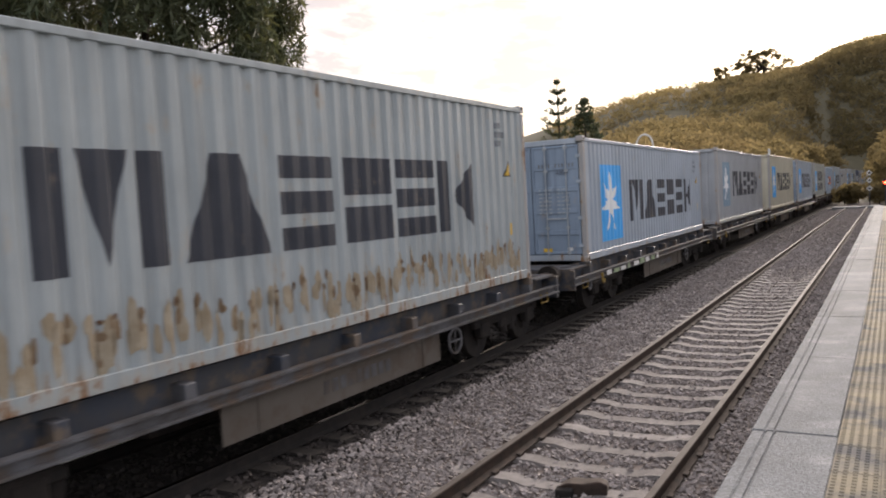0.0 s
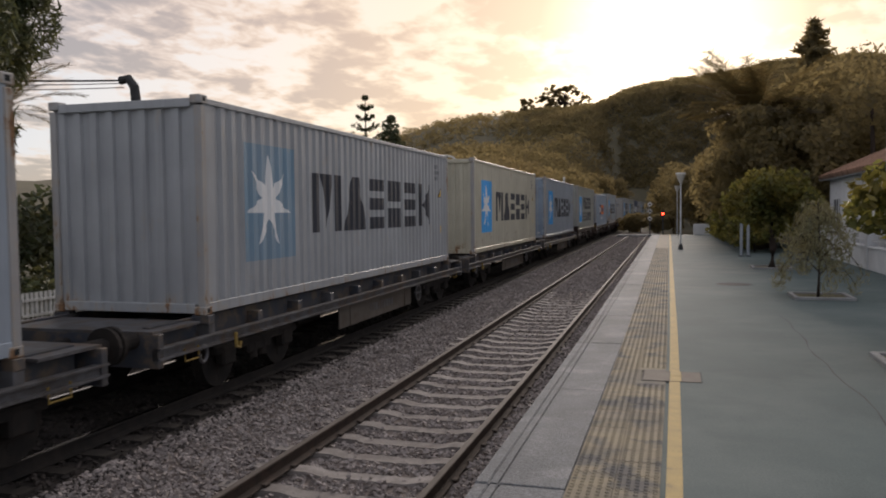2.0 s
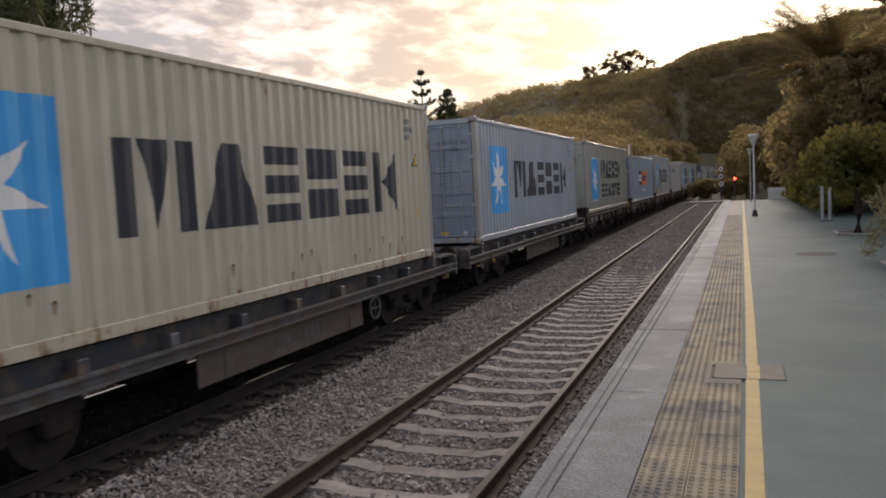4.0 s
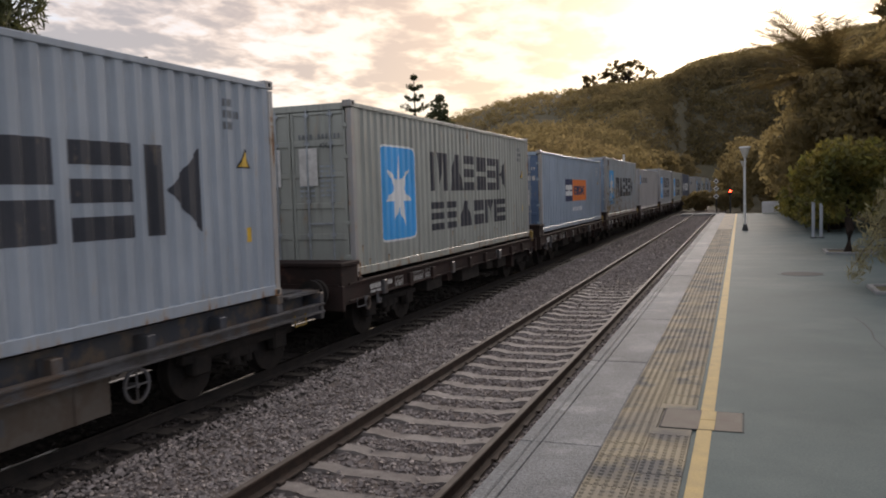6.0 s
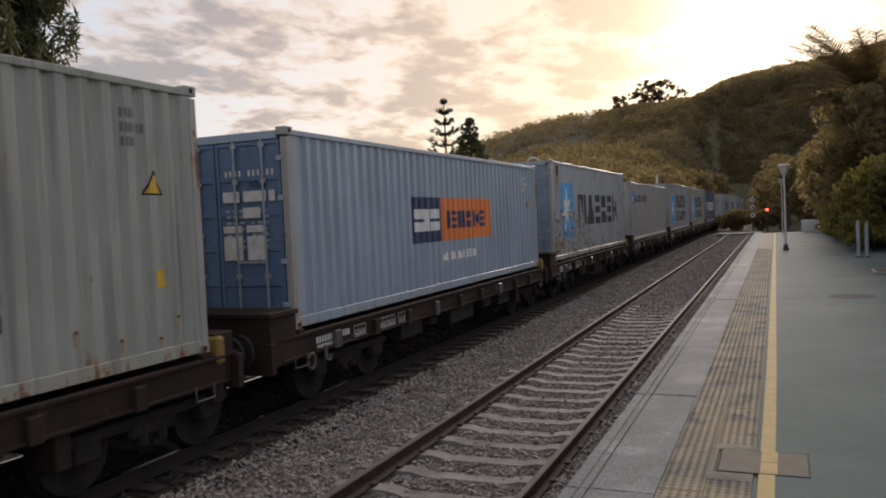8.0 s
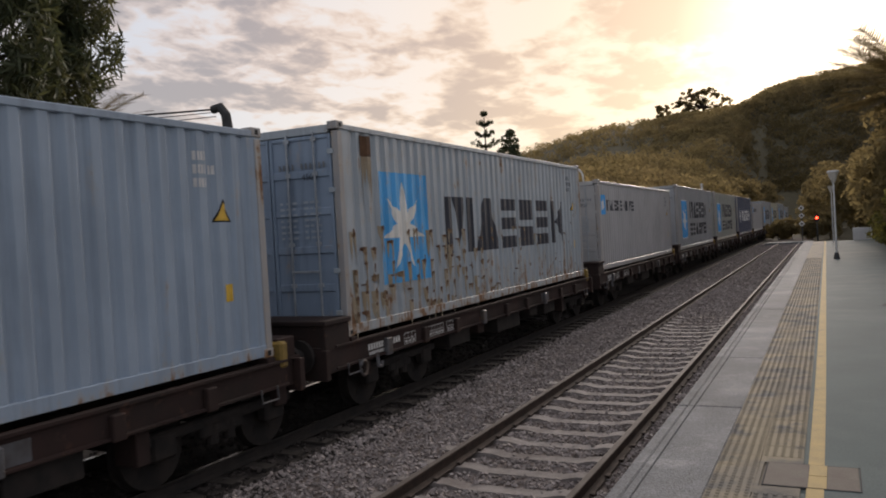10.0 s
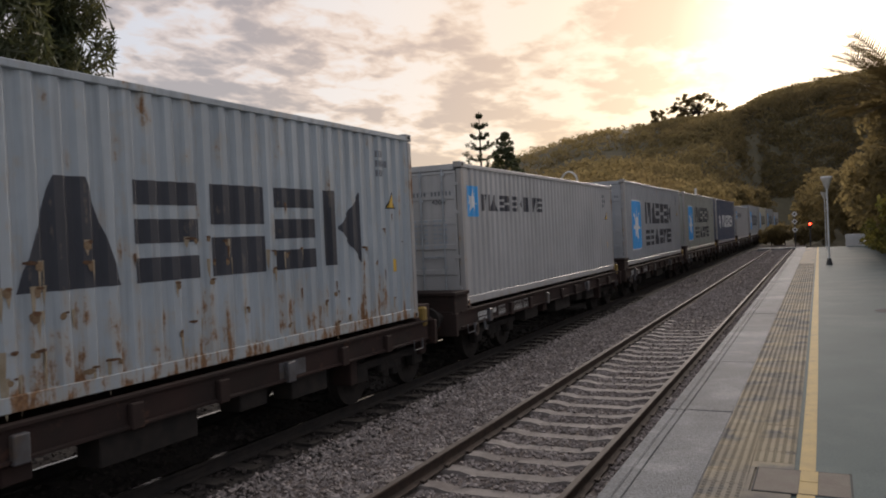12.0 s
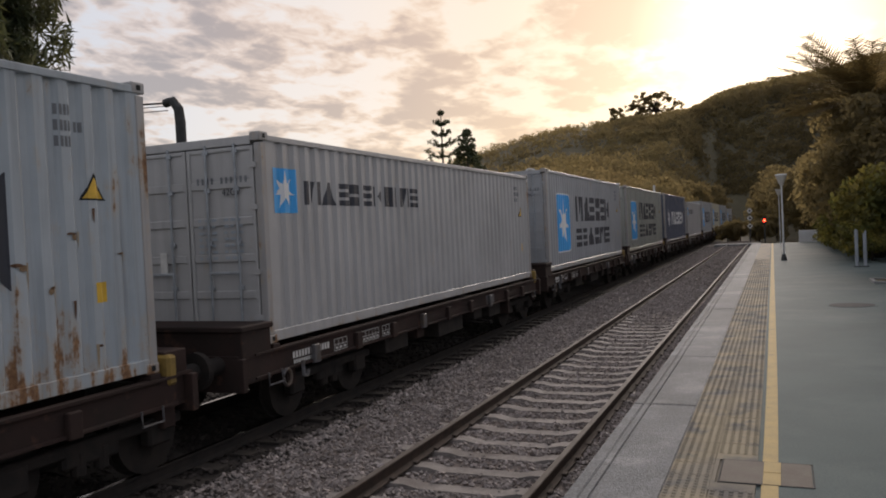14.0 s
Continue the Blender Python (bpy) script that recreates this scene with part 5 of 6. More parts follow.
def build_platform_things():
    rng = random.Random(11)
    planting_bed(5.22, 6.55, 10.65, 11.85)
    trunk = [([(0, 0, 0), (0.03, 0, 0.25), (-0.02, 0.02, 0.5), (0.04, 0.03, 0.62)], 0.11, 0.085),
             ([(0.0, 0.02, 0.55), (-0.03, 0.0, 0.9), (0.02, 0.0, 1.35), (0.0, 0.05, 1.7)], 0.065, 0.03),
             ([(0.05, 0.0, 0.55), (0.22, 0.0, 0.85), (0.36, 0.03, 1.2), (0.42, 0.0, 1.6)], 0.075, 0.03),
             ([(0.24, 0.0, 0.86), (0.40, -0.05, 0.97), (0.62, -0.05, 1.25)], 0.045, 0.02)]
    broadleaf("citrus_tree", 5.62, 11.2, trunk, clumps(rng, 0.40, 0.1, 1.78, 0.95, 0.95, 0.42, 46, 0.2, 0.36), 6500, 0.065, M["citrus"], "small clipped citrus tree with dark leaves in a kerbed bed", "tree", 2)
    planting_bed(5.2, 6.3, 18.0, 19.1)
    sh, cc = [([(0, 0, 0), (0.02, 0, 0.9), (-0.02, 0.02, 1.9)], 0.035, 0.01)], []
    for k in range(26):
        a, z, L = k * 2.4, 0.45 + 1.35 * (k / 26) ** 0.9, rng.uniform(0.55, 0.95) * (1 - 0.45 * k / 26)
        pts = [(L * q * math.cos(a), L * q * math.sin(a), z + 0.45 * L * math.sin(2.6 * q) - 0.55 * L * q * q) for q in (0, 0.3, 0.6, 0.85, 1.0)]
        sh.append((pts, 0.012, 0.004))
        for p in pts[1:]: cc.append((p[0], p[1], p[2] - 0.06, rng.uniform(0.09, 0.17)))
    broadleaf("feathery_shrub", 5.70, 18.5, sh, cc, 3800, 0.034, M["feathery"], "young wispy grey-green shrub with drooping sprays in a kerbed bed", "shrub", 3, (1, 1, 1.3), 2.4, 1.2, 0.0, 0.25)
    planting_bed(5.15, 6.3, 26.2, 27.4)
    tr = [([(0, 0, 0), (0.04, 0, 0.6), (-0.03, 0, 1.1), (0.0, 0, 1.6)], 0.12, 0.07), ([(0, 0, 1.0), (0.3, 0, 1.4), (0.6, 0.1, 1.9)], 0.06, 0.02), ([(0, 0, 1.1), (-0.35, 0, 1.5), (-0.7, 0.1, 2.0)], 0.06, 0.02)]
    broadleaf("citrus_tree", 5.72, 26.8, tr, clumps(rng, 0, 0.1, 1.95, 1.15, 1.15, 0.85, 60, 0.28, 0.5), 8000, 0.085, M["citrus"], "round citrus tree with yellowish leaf tips in a kerbed bed", "tree", 4)

    # platform number sign
    s = thing("platform_sign", pose(5.47, 9.25, 0), "grey platform sign with white 2 and green band", "sign")
    part("post", boxes((-0.07, 0.07, -0.05, 0.05, 0.0, 2.68), bevel=0.012), M["post"], s)
    part("base_plate", boxes((-0.14, 0.14, -0.12, 0.12, 0, 0.02), bevel=0.004), M["plate"], s)
    face = part("panel", boxes((-0.68, -0.12, -0.02, 0.02, 2.10, 2.58), bevel=0.006), M["sign_face"], s)
    part("green_band", boxes((-0.225, -0.12, -0.023, -0.019, 2.105, 2.575)), M["sign_green"], face, "green enamel band")
    t = part("number", text_mesh("2", 0.30, M["white"], 0.002), None, face)
    t.matrix_basis = pose(-0.545, -0.0225, 2.145, 90)
    part("small_mark", boxes((-0.315, -0.26, -0.0235, -0.019, 2.505, 2.53)), M["white"], face)
    for z in (2.2, 2.5): part("bracket", boxes((-0.13, -0.06, -0.012, 0.012, z - 0.015, z + 0.015)), M["iron"], s)
    # posts of a far notice board
    nb = thing("notice_posts", pose(5.42, 33.1, 0), "pair of plain grey steel posts on the platform", "post")
    for x in (-0.10, 0.14):
        part("post", rods(((x, 0, 0), (x, 0, 2.5), 0.055), sides=10), M["post"], nb)
        part("foot", boxes((x - 0.1, x + 0.1, -0.1, 0.1, 0, 0.03), bevel=0.005), M["iron"], nb)
    # lamp on the platform
    l = thing("platform_lamp", pose(3.15, 38.3, 0), "slim white platform lamp with a funnel head", "lamp")
    part("pole", rods(((0, 0, 0.1), (0, 0, 3.0), 0.042, 0.03), sides=12), M["white"], l)
    part("foot", rods(((0, 0, 0), (0, 0, 0.25), 0.12, 0.07), sides=12), M["iron"], l)
    part("shade", rods(((0, 0, 2.95), (0, 0, 3.36), 0.06, 0.21), sides=16), M["lamp_glass"], l, "frosted funnel shade")
    part("cap", rods(((0, 0, 3.36), (0, 0, 3.42), 0.23, 0.20), sides=16), M["white"], l)
    # second small pole further on
    l2 = thing("platform_lamp", pose(3.0, 56.0, 0), "slim white lamp post near the platform end", "lamp")
    part("pole", rods(((0, 0, 0), (0, 0, 3.0), 0.032, 0.026), sides=10), M["white"], l2)
    part("shade", rods(((0, 0, 2.95), (0, 0, 3.36), 0.06, 0.21), sides=14), M["lamp_glass"], l2)
    # dwarf signal with a red light, and a board signal of three white diamonds
    sg = thing("signal", pose(1.55, 88.0, -0.85), "low railway signal showing a red light", "signal")
    part("mast", rods(((0, 0, 0), (0, 0, 1.9), 0.06), sides=8), M["iron"], sg)
    part("head", boxes((-0.16, 0.16, -0.1, 0.1, 1.85, 2.55), bevel=0.02), M["dark"], sg)
    bm = bmesh.new(); bmesh.ops.create_uvsphere(bm, u_segments=12, v_segments=8, radius=0.11, matrix=Matrix.Translation((0, -0.1, 2.22)))
    part("red_lens", bm, M["red_lamp"], sg, "glowing red lens")
    bs = thing("board_signal", pose(0.15, 90.0, -0.9), "mast with three white diamond boards", "signal")
    part("mast", rods(((0, 0.05, 0), (0, 0.05, 3.6), 0.05), sides=8), M["iron"], bs)
    for z in (1.75, 2.55, 3.3):
        part("diamond_board", boxes((-0.2, 0.2, -0.02, 0.0, -0.2, 0.2)), M["white"], bs).matrix_basis = pose(0, 0, z, 0, 45, 0)
        part("board_centre", boxes((-0.10, 0.10, -0.03, -0.021, -0.10, 0.10)), M["dark"], bs).matrix_basis = pose(0, 0, z, 0, 45, 0)
    # white gate and stub wall where the platform ends
    g = thing("white_gate", pose(4.3, 60.5, -0.6), "white painted gate and stub wall past the platform", "gate")
    part("stub_wall", boxes((-0.2, 0.9, 0, 0.25, 0, 1.35), bevel=0.03), M["white_wall"], g)
    part("gate_post", boxes((1.25, 1.5, 0, 0.25, 0, 2.1), bevel=0.03), M["white_wall"], g)
    part("gate_arch", tube([(1.4, 0.1, 2.0), (1.6, 0.1, 2.2), (1.9, 0.1, 2.15), (2.1, 0.1, 1.8)], 0.12), M["white_wall"], g)
    part("gate_post", boxes((2.3, 2.5, 0, 0.25, 0, 1.2), bevel=0.03), M["white_wall"], g)
    for k in range(5): part("gate_bar", boxes((1.5, 2.3, 0.08, 0.14, 0.4 + 0.22 * k, 0.47 + 0.22 * k)), M["white"], g)
    # low garden wall with piers and rails
    w = thing("garden_wall", pose(WALL_X, 0, 0), "low white limewashed wall with piers and rails", "wall", kind="structure")
    part("wall", boxes((0, 0.22, -8, 34, 0, 0.62), (-0.03, 0.25, -8, 34, 0.62, 0.68), bevel=0.01), M["white_wall"], w)
    for k in range(17):
        y = -6 + 2.5 * k
        part("pier", boxes((-0.04, 0.26, y, y + 0.3, 0, 1.12), bevel=0.015), M["white_wall"], w)
        if k < 16:
            for z in (0.82, 1.0): part("rail", boxes((0.09, 0.13, y + 0.3, y + 2.5, z, z + 0.04)), M["white"], w)


def build_house():
    h = thing("house", pose(8.75, 21.5, 0), "white single-storey house with a terracotta tiled roof", "house")
    W, D, E = 6.5, 14.0, 2.85
    bm = boxes((0, 0.3, 0, D, 0, E), (W - 0.3, W, 0, D, 0, E), (0.3, W - 0.3, 0, 0.3, 0, E), (0.3, W - 0.3, D - 0.3, D, 0, E))
    part("wall", bm, M["white_wall"], h)
    for y in (2.0, 5.5, 9.0, 12.0):
        wd = part("window", boxes((-0.03, -0.004, y, y + 0.9, 0.95, 2.1)), M["dark"], h)
        part("window_frame", boxes((-0.06, -0.031, y - 0.06, y, 0.9, 2.15), (-0.06, -0.031, y + 0.9, y + 0.96, 0.9, 2.15), (-0.06, -0.031, y, y + 0.9, 2.1, 2.15), (-0.06, -0.031, y, y + 0.9, 0.9, 0.95), (-0.055, -0.031, y + 0.43, y + 0.47, 0.95, 2.1)), M["white"], wd)
    part("eave", boxes((-0.35, W + 0.35, -0.35, D + 0.35, E, E + 0.10)), M["kerb"], h)
    # hipped roof of half-round tile rows
    ridge = E + 1.75
    bm = bmesh.new()
    c = [bm.verts.new(p) for p in ((-0.4, -0.4, E + 0.10), (W + 0.4, -0.4, E + 0.10), (W + 0.4, D + 0.4, E + 0.10), (-0.4, D + 0.4, E + 0.10), (W / 2, 3.0, ridge), (W / 2, D - 3.0, ridge))]
    for f in ((0, 1, 4), (1, 2, 5, 4), (2, 3, 5), (3, 0, 4, 5)): bm.faces.new([c[i] for i in f])
    roof = part("roof", bm, M["tile"], h, "terracotta tiles")
    tile = finish(rods(((0, 0, 0), (0.42, 0, 0), 0.10, 0.085), sides=8), "roof_tile", M["tile"])
    sl = math.atan2(1.65, W / 2 + 0.4)
    for k in range(int((D + 0.8) / 0.24)):
        y = -0.3 + 0.24 * k
        reach = 1.0
        if y < 3.0: reach = (y + 0.4) / 3.4
        if y > D - 3.0: reach = (D + 0.4 - y) / 3.4
        n = int(reach * (W / 2 + 0.4) / math.cos(sl) / 0.40)
        for i in range(n):
            d = 0.02 + 0.40 * i
            t = part("roof_tile", tile, None, roof)
            t.matrix_basis = pose(-0.42 + d * math.cos(sl), y, E + 0.10 + d * math.sin(sl), 0, -math.degrees(sl), 0)
    part("chimney", boxes((2.2, 2.8, 6, 6.6, E + 1.0, E + 2.3), bevel=0.02), M["white_wall"], h)


def palm_tree(x, y, base, height, n, reach, label, seed, droop=0.55):
    rng = random.Random(seed)
    p = thing("palm_tree", pose(x, y, base), label, "palm")
    pts = [(0.15 * math.sin(k * 0.5), 0, height * k / 8) for k in range(9)]
    part("trunk", tube(pts, 0.26, 0.2, 10), M["bark"], p, smooth=True)
    for k in range(n):
        az, el = rng.uniform(0, 2 * math.pi), rng.uniform(0.0, 0.95)
        L = reach * rng.uniform(0.8, 1.1)
        v, f = [], []
        spine = []
        for i in range(13):
            u = i / 12
            a = el - droop * 1.6 * u * u
            r = L * (u - 0.12 * u * u) * math.cos(el * 0.8 - droop * u * 0.5)
            z = L * u * math.sin(el) - droop * L * 0.62 * u * u
            spine.append(Vector((r * math.cos(az), r * math.sin(az), height + z)))
        side = Vector((-math.sin(az), math.cos(az), 0))
        for i in range(1, 13):
            for j in range(3):
                u = (i - 1 + j / 3) / 12
                b = spine[i - 1].lerp(spine[i], j / 3)
                d = (spine[i] - spine[i - 1]).normalized()
                ll = 0.20 * L * (1 - 0.75 * abs(u - 0.4)) * rng.uniform(0.8, 1.1)
                for sg in (-1, 1):
                    tip = b + (side * sg * 0.75 + d * 0.65 + Vector((0, 0, -0.12 + 0.25 * rng.random()))) * ll
                    q = len(v)
                    v += [tuple(b - d * 0.018 * L / 2), tuple(b + d * 0.018 * L / 2), tuple(tip)]
                    f.append((q, q + 1, q + 2))
        for i in range(12):
            q = len(v)
            w = side * 0.018
            v += [tuple(spine[i] - w), tuple(spine[i] + w), tuple(spine[i + 1] + w * 0.6), tuple(spine[i + 1] - w * 0.6)]
            f.append((q, q + 1, q + 2, q + 3))
        part("frond", mesh_from("frond", v, f, M["palm"]), None, p)
    return p


def conifer(x, y, base, height, radius, label, seed, tiers=16, per=7, mat="needle", n=5000):
    rng = random.Random(seed)
    c = thing("conifer", pose(x, y, base), label, "conifer")
    part("trunk", tube([(0, 0, 0), (0.05, 0, height * 0.5), (0, 0, height)], height * 0.012, height * 0.003, 8), M["bark"], c)
    cl, runs = [], []
    for k in range(tiers):
        u = (k + 0.5) / tiers
        z = height * (0.12 + 0.86 * u)
        r = radius * (1 - u) ** 0.85 * rng.uniform(0.8, 1.15) + 0.02 * radius
        for i in range(per):
            a = 2 * math.pi * i / per + rng.uniform(-0.2, 0.2) + k * 0.6
            rr = r * rng.uniform(0.55, 1.2)
            up = rng.uniform(-0.1, 0.35) * r
            z = height * (0.12 + 0.86 * u) + rng.uniform(-0.5, 0.5) * height / tiers
            runs.append(([(0, 0, z), (rr * 0.5 * math.cos(a), rr * 0.5 * math.sin(a), z + up * 0.3), (rr * math.cos(a), rr * math.sin(a), z + up)], height * 0.004, height * 0.0015))
            for q in (0.55, 0.8, 1.0):
                s = 0.2 * radius * (1.1 - u * 0.7)
                cl.append((rr * q * math.cos(a), rr * q * math.sin(a), z + up * q, s))
    part("branch_whorl", limb_mesh(runs, 4), M["bark"], c)["kind"] = "stuff"
    part("crown", leaves("crown", cl, n, height * 0.017, M[mat], (1, 1, 0.6), 1.6, seed), None, c)
    return c


def araucaria(x, y, base, height, radius, seed):
    """Widely spaced whorls of bare, upswept branches with foliage ropes along their outer halves."""
    rng = random.Random(seed)
    c = thing("araucaria", pose(x, y, base), "slender tiered araucaria with airy upswept branches", "conifer")
    part("trunk", tube([(0, 0, 0), (0.05, 0, height * 0.5), (0, 0, height)], 0.19, 0.03, 8), M["bark"], c)
    for k in range(9):
        u = k / 8
        z, r = height * (0.42 + 0.55 * u), radius * (1 - u) ** 0.75 + 0.22
        runs, cl = [], []
        for i in range(6):
            a = 2 * math.pi * i / 6 + 0.5 * k + rng.uniform(-0.15, 0.15)
            L = r * rng.uniform(0.75, 1.1)
            pts = [(L * q * math.cos(a), L * q * math.sin(a), z - 0.10 * L * math.sin(q * 2.6) + 0.42 * L * q ** 2.2) for q in (0, 0.25, 0.5, 0.75, 1.0)]
            runs.append((pts, 0.045, 0.02))
            for p, q in zip(pts, pts[1:]):
                for f in (0.3, 0.7): cl.append(tuple(p[n] + (q[n] - p[n]) * f for n in range(3)) + (0.13 + 0.03 * rng.random(),))
            cl.append((*pts[-1], 0.17))
        whorl = part("branch_whorl", limb_mesh(runs, 5), M["bark"], c)
        part("foliage", leaves("foliage", cl, 420, 0.09, M["needle"], (1, 1, 1.1), 1.5, seed + k), None, whorl)
    return c


def build_far_side():
    rng = random.Random(21)
    # big pine over the far verge
    trunk = [([(0, 0, 0), (0.1, 0, 2.5), (-0.1, 0.1, 5), (0, 0, 9)], 0.32, 0.12)]
    for k in range(11):
        a, z = k * 2.3, 3.2 + 0.55 * k
        trunk.append(([(0, 0, z), (1.3 * math.cos(a), 1.3 * math.sin(a), z + 0.5), (2.7 * math.cos(a), 2.7 * math.sin(a), z + 1.3)], 0.09, 0.03))
    cl = clumps(rng, 0.2, 0, 7.0, 3.6, 3.4, 4.8, 175, 0.45, 0.9)
    broadleaf("pine_tree", -14.0, 14.2, trunk, cl, 62000, 0.12, M["needle"], "tall dark pine with upswept needle tufts", "tree", 6, (0.8, 0.8, 1.15), 1.6, -0.8, -0.9, 0.22)
    trunk = [([(0, 0, 0), (0.1, 0, 2.5), (0, 0, 7)], 0.3, 0.12)]
    cl = clumps(rng, 0, 0, 7.0, 3.6, 3.4, 4.2, 110, 0.6, 1.0)
    broadleaf("pine_tree", -17.5, 9.0, trunk, cl, 24000, 0.14, M["needle"], "tall dark pine on the far verge", "tree", 7, (0.8, 0.8, 1.15), 1.7, -0.9, -0.9, 0.18)
    palm_tree(-15.0, 19.0, -0.9, 5.6, 26, 2.6, "date palm beside the pine", 8)
    # shrubs and hedge along the far verge
    for k in range(9):
        x, y = -11.0 - rng.uniform(0, 2.5), 7.0 + 3.0 * k
        cc = clumps(rng, 0, 0, 0.9, 1.2, 1.2, 0.9, 26, 0.3, 0.5)
        broadleaf("shrub", x, y, [([(0, 0, 0), (0.05, 0, 0.6), (0, 0, 1.2)], 0.05, 0.02)], cc, 2600, 0.09, M["needle"], "dense dark green shrub on the verge", "shrub", 30 + k, base=-0.95)
    for k in range(12):
        x, y = -17.0 - rng.uniform(0, 6), 8.0 + 4.5 * k
        cc = clumps(rng, 0, 0, 2.0, 2.2, 2.4, 1.7, 40, 0.6, 0.9)
        broadleaf("tree", x, y, [([(0, 0, 0), (0.1, 0, 1.5), (0, 0, 3)], 0.16, 0.06)], cc, 3400, 0.16, M["needle"], "low dark tree behind the verge", "tree", 50 + k, base=-1.0)
    kb = thing("far_kerb", pose(-8.6, 0, 0), "pale concrete kerb beyond the train", "kerb", kind="structure")
    part("kerb_stone", boxes((-0.3, 0.0, -30, 80, -1.05, -0.62), bevel=0.02), M["kerb"], kb)
    part("verge", boxes((-12.0, -0.3, -30, 80, -1.05, -0.72)), M["earth"], kb, "bare trodden earth")
    fence = thing("picket_fence", pose(-11.2, 15.7, -0.72), "white picket fence beyond the train", "fence")
    for k in range(26): part("picket", boxes((-0.02, 0.02, 0.14 * k, 0.14 * k + 0.08, 0.05, 0.75)), M["white"], fence)
    for z in (0.2, 0.55): part("fence_rail", boxes((0.02, 0.05, 0, 3.6, z, z + 0.06)), M["white"], fence)
    st = thing("street_lantern", pose(-10.2, 13.2, -0.72), "dark iron street lantern", "lamp")
    part("pole", rods(((0, 0, 0), (0, 0, 2.6), 0.05, 0.035)), M["iron"], st)
    part("lantern", rods(((0, 0, 2.6), (0, 0, 3.0), 0.10, 0.17), ((0, 0, 3.0), (0, 0, 3.15), 0.2, 0.03), sides=6), M["dark"], st)
    # concrete pole with a curved top and cables
    pl = thing("cable_pole", pose(-15.5, 25.5, -0.40), "dark pole with a curved top carrying cables", "pole")
    part("pole", tube([(0, 0, -0.6), (0, 0, 6.3), (-0.05, 0, 6.75), (-0.28, 0, 7.05), (-0.62, 0, 7.0)], 0.19, 0.15, 10), M["iron"], pl)
    for k, (z, e) in enumerate(((7.0, 6.75), (6.9, 6.5), (6.75, 6.3))):
        part("cable", tube([(-0.5 - 8 * u, -6.5 * u, z + (e - z) * u - 0.5 * u * (1 - u)) for u in [i / 8 for i in range(9)]], 0.035 if k == 0 else 0.016, sides=5), M["wire"], pl)
    # white loop lamp and a white post over the train
    hp = thing("loop_lamp", pose(-18.0, 72.0, -0.9), "white lamp post bent into a loop at its head", "lamp")
    part("post", tube([(0, 0, 0), (0, 0, 6.6)] + [(0.75 - 0.75 * math.cos(a), 0, 6.9 + 0.95 * math.sin(a)) for a in [i * math.pi / 8 for i in range(9)]] + [(1.5, 0, 6.2)], 0.09, sides=8), M["white"], hp)
    wp = thing("white_post", pose(-8.3, 84.0, -0.9), "slim white post beyond the train", "post")
    part("post", rods(((0, 0, 0), (0, 0, 6.2), 0.12, 0.10)), M["white"], wp)
    araucaria(-23.5, 67.0, -1.0, 13.3, 2.1, 9)
    cc = []
    for _ in range(110):
        u, a = rng.random() ** 0.8, rng.uniform(0, 2 * math.pi)
        r = (2.3 * (1 - u) ** 0.8 + 0.15) * rng.uniform(0.4, 1.05)
        cc.append((r * math.cos(a), r * math.sin(a), 3.0 + 7.5 * u, 0.55 - 0.3 * u))
    broadleaf("tree", -19.3, 62.0, [([(0, 0, 0), (0.1, 0, 4), (0, 0, 10.4)], 0.25, 0.04)], cc, 8000, 0.13, M["needle"], "bushy dark tree next to the araucaria", "tree", 15, base=-1.0)


def at(az, r):
    return 3 + r * math.sin(radians(az)), 2 + r * math.cos(radians(az))


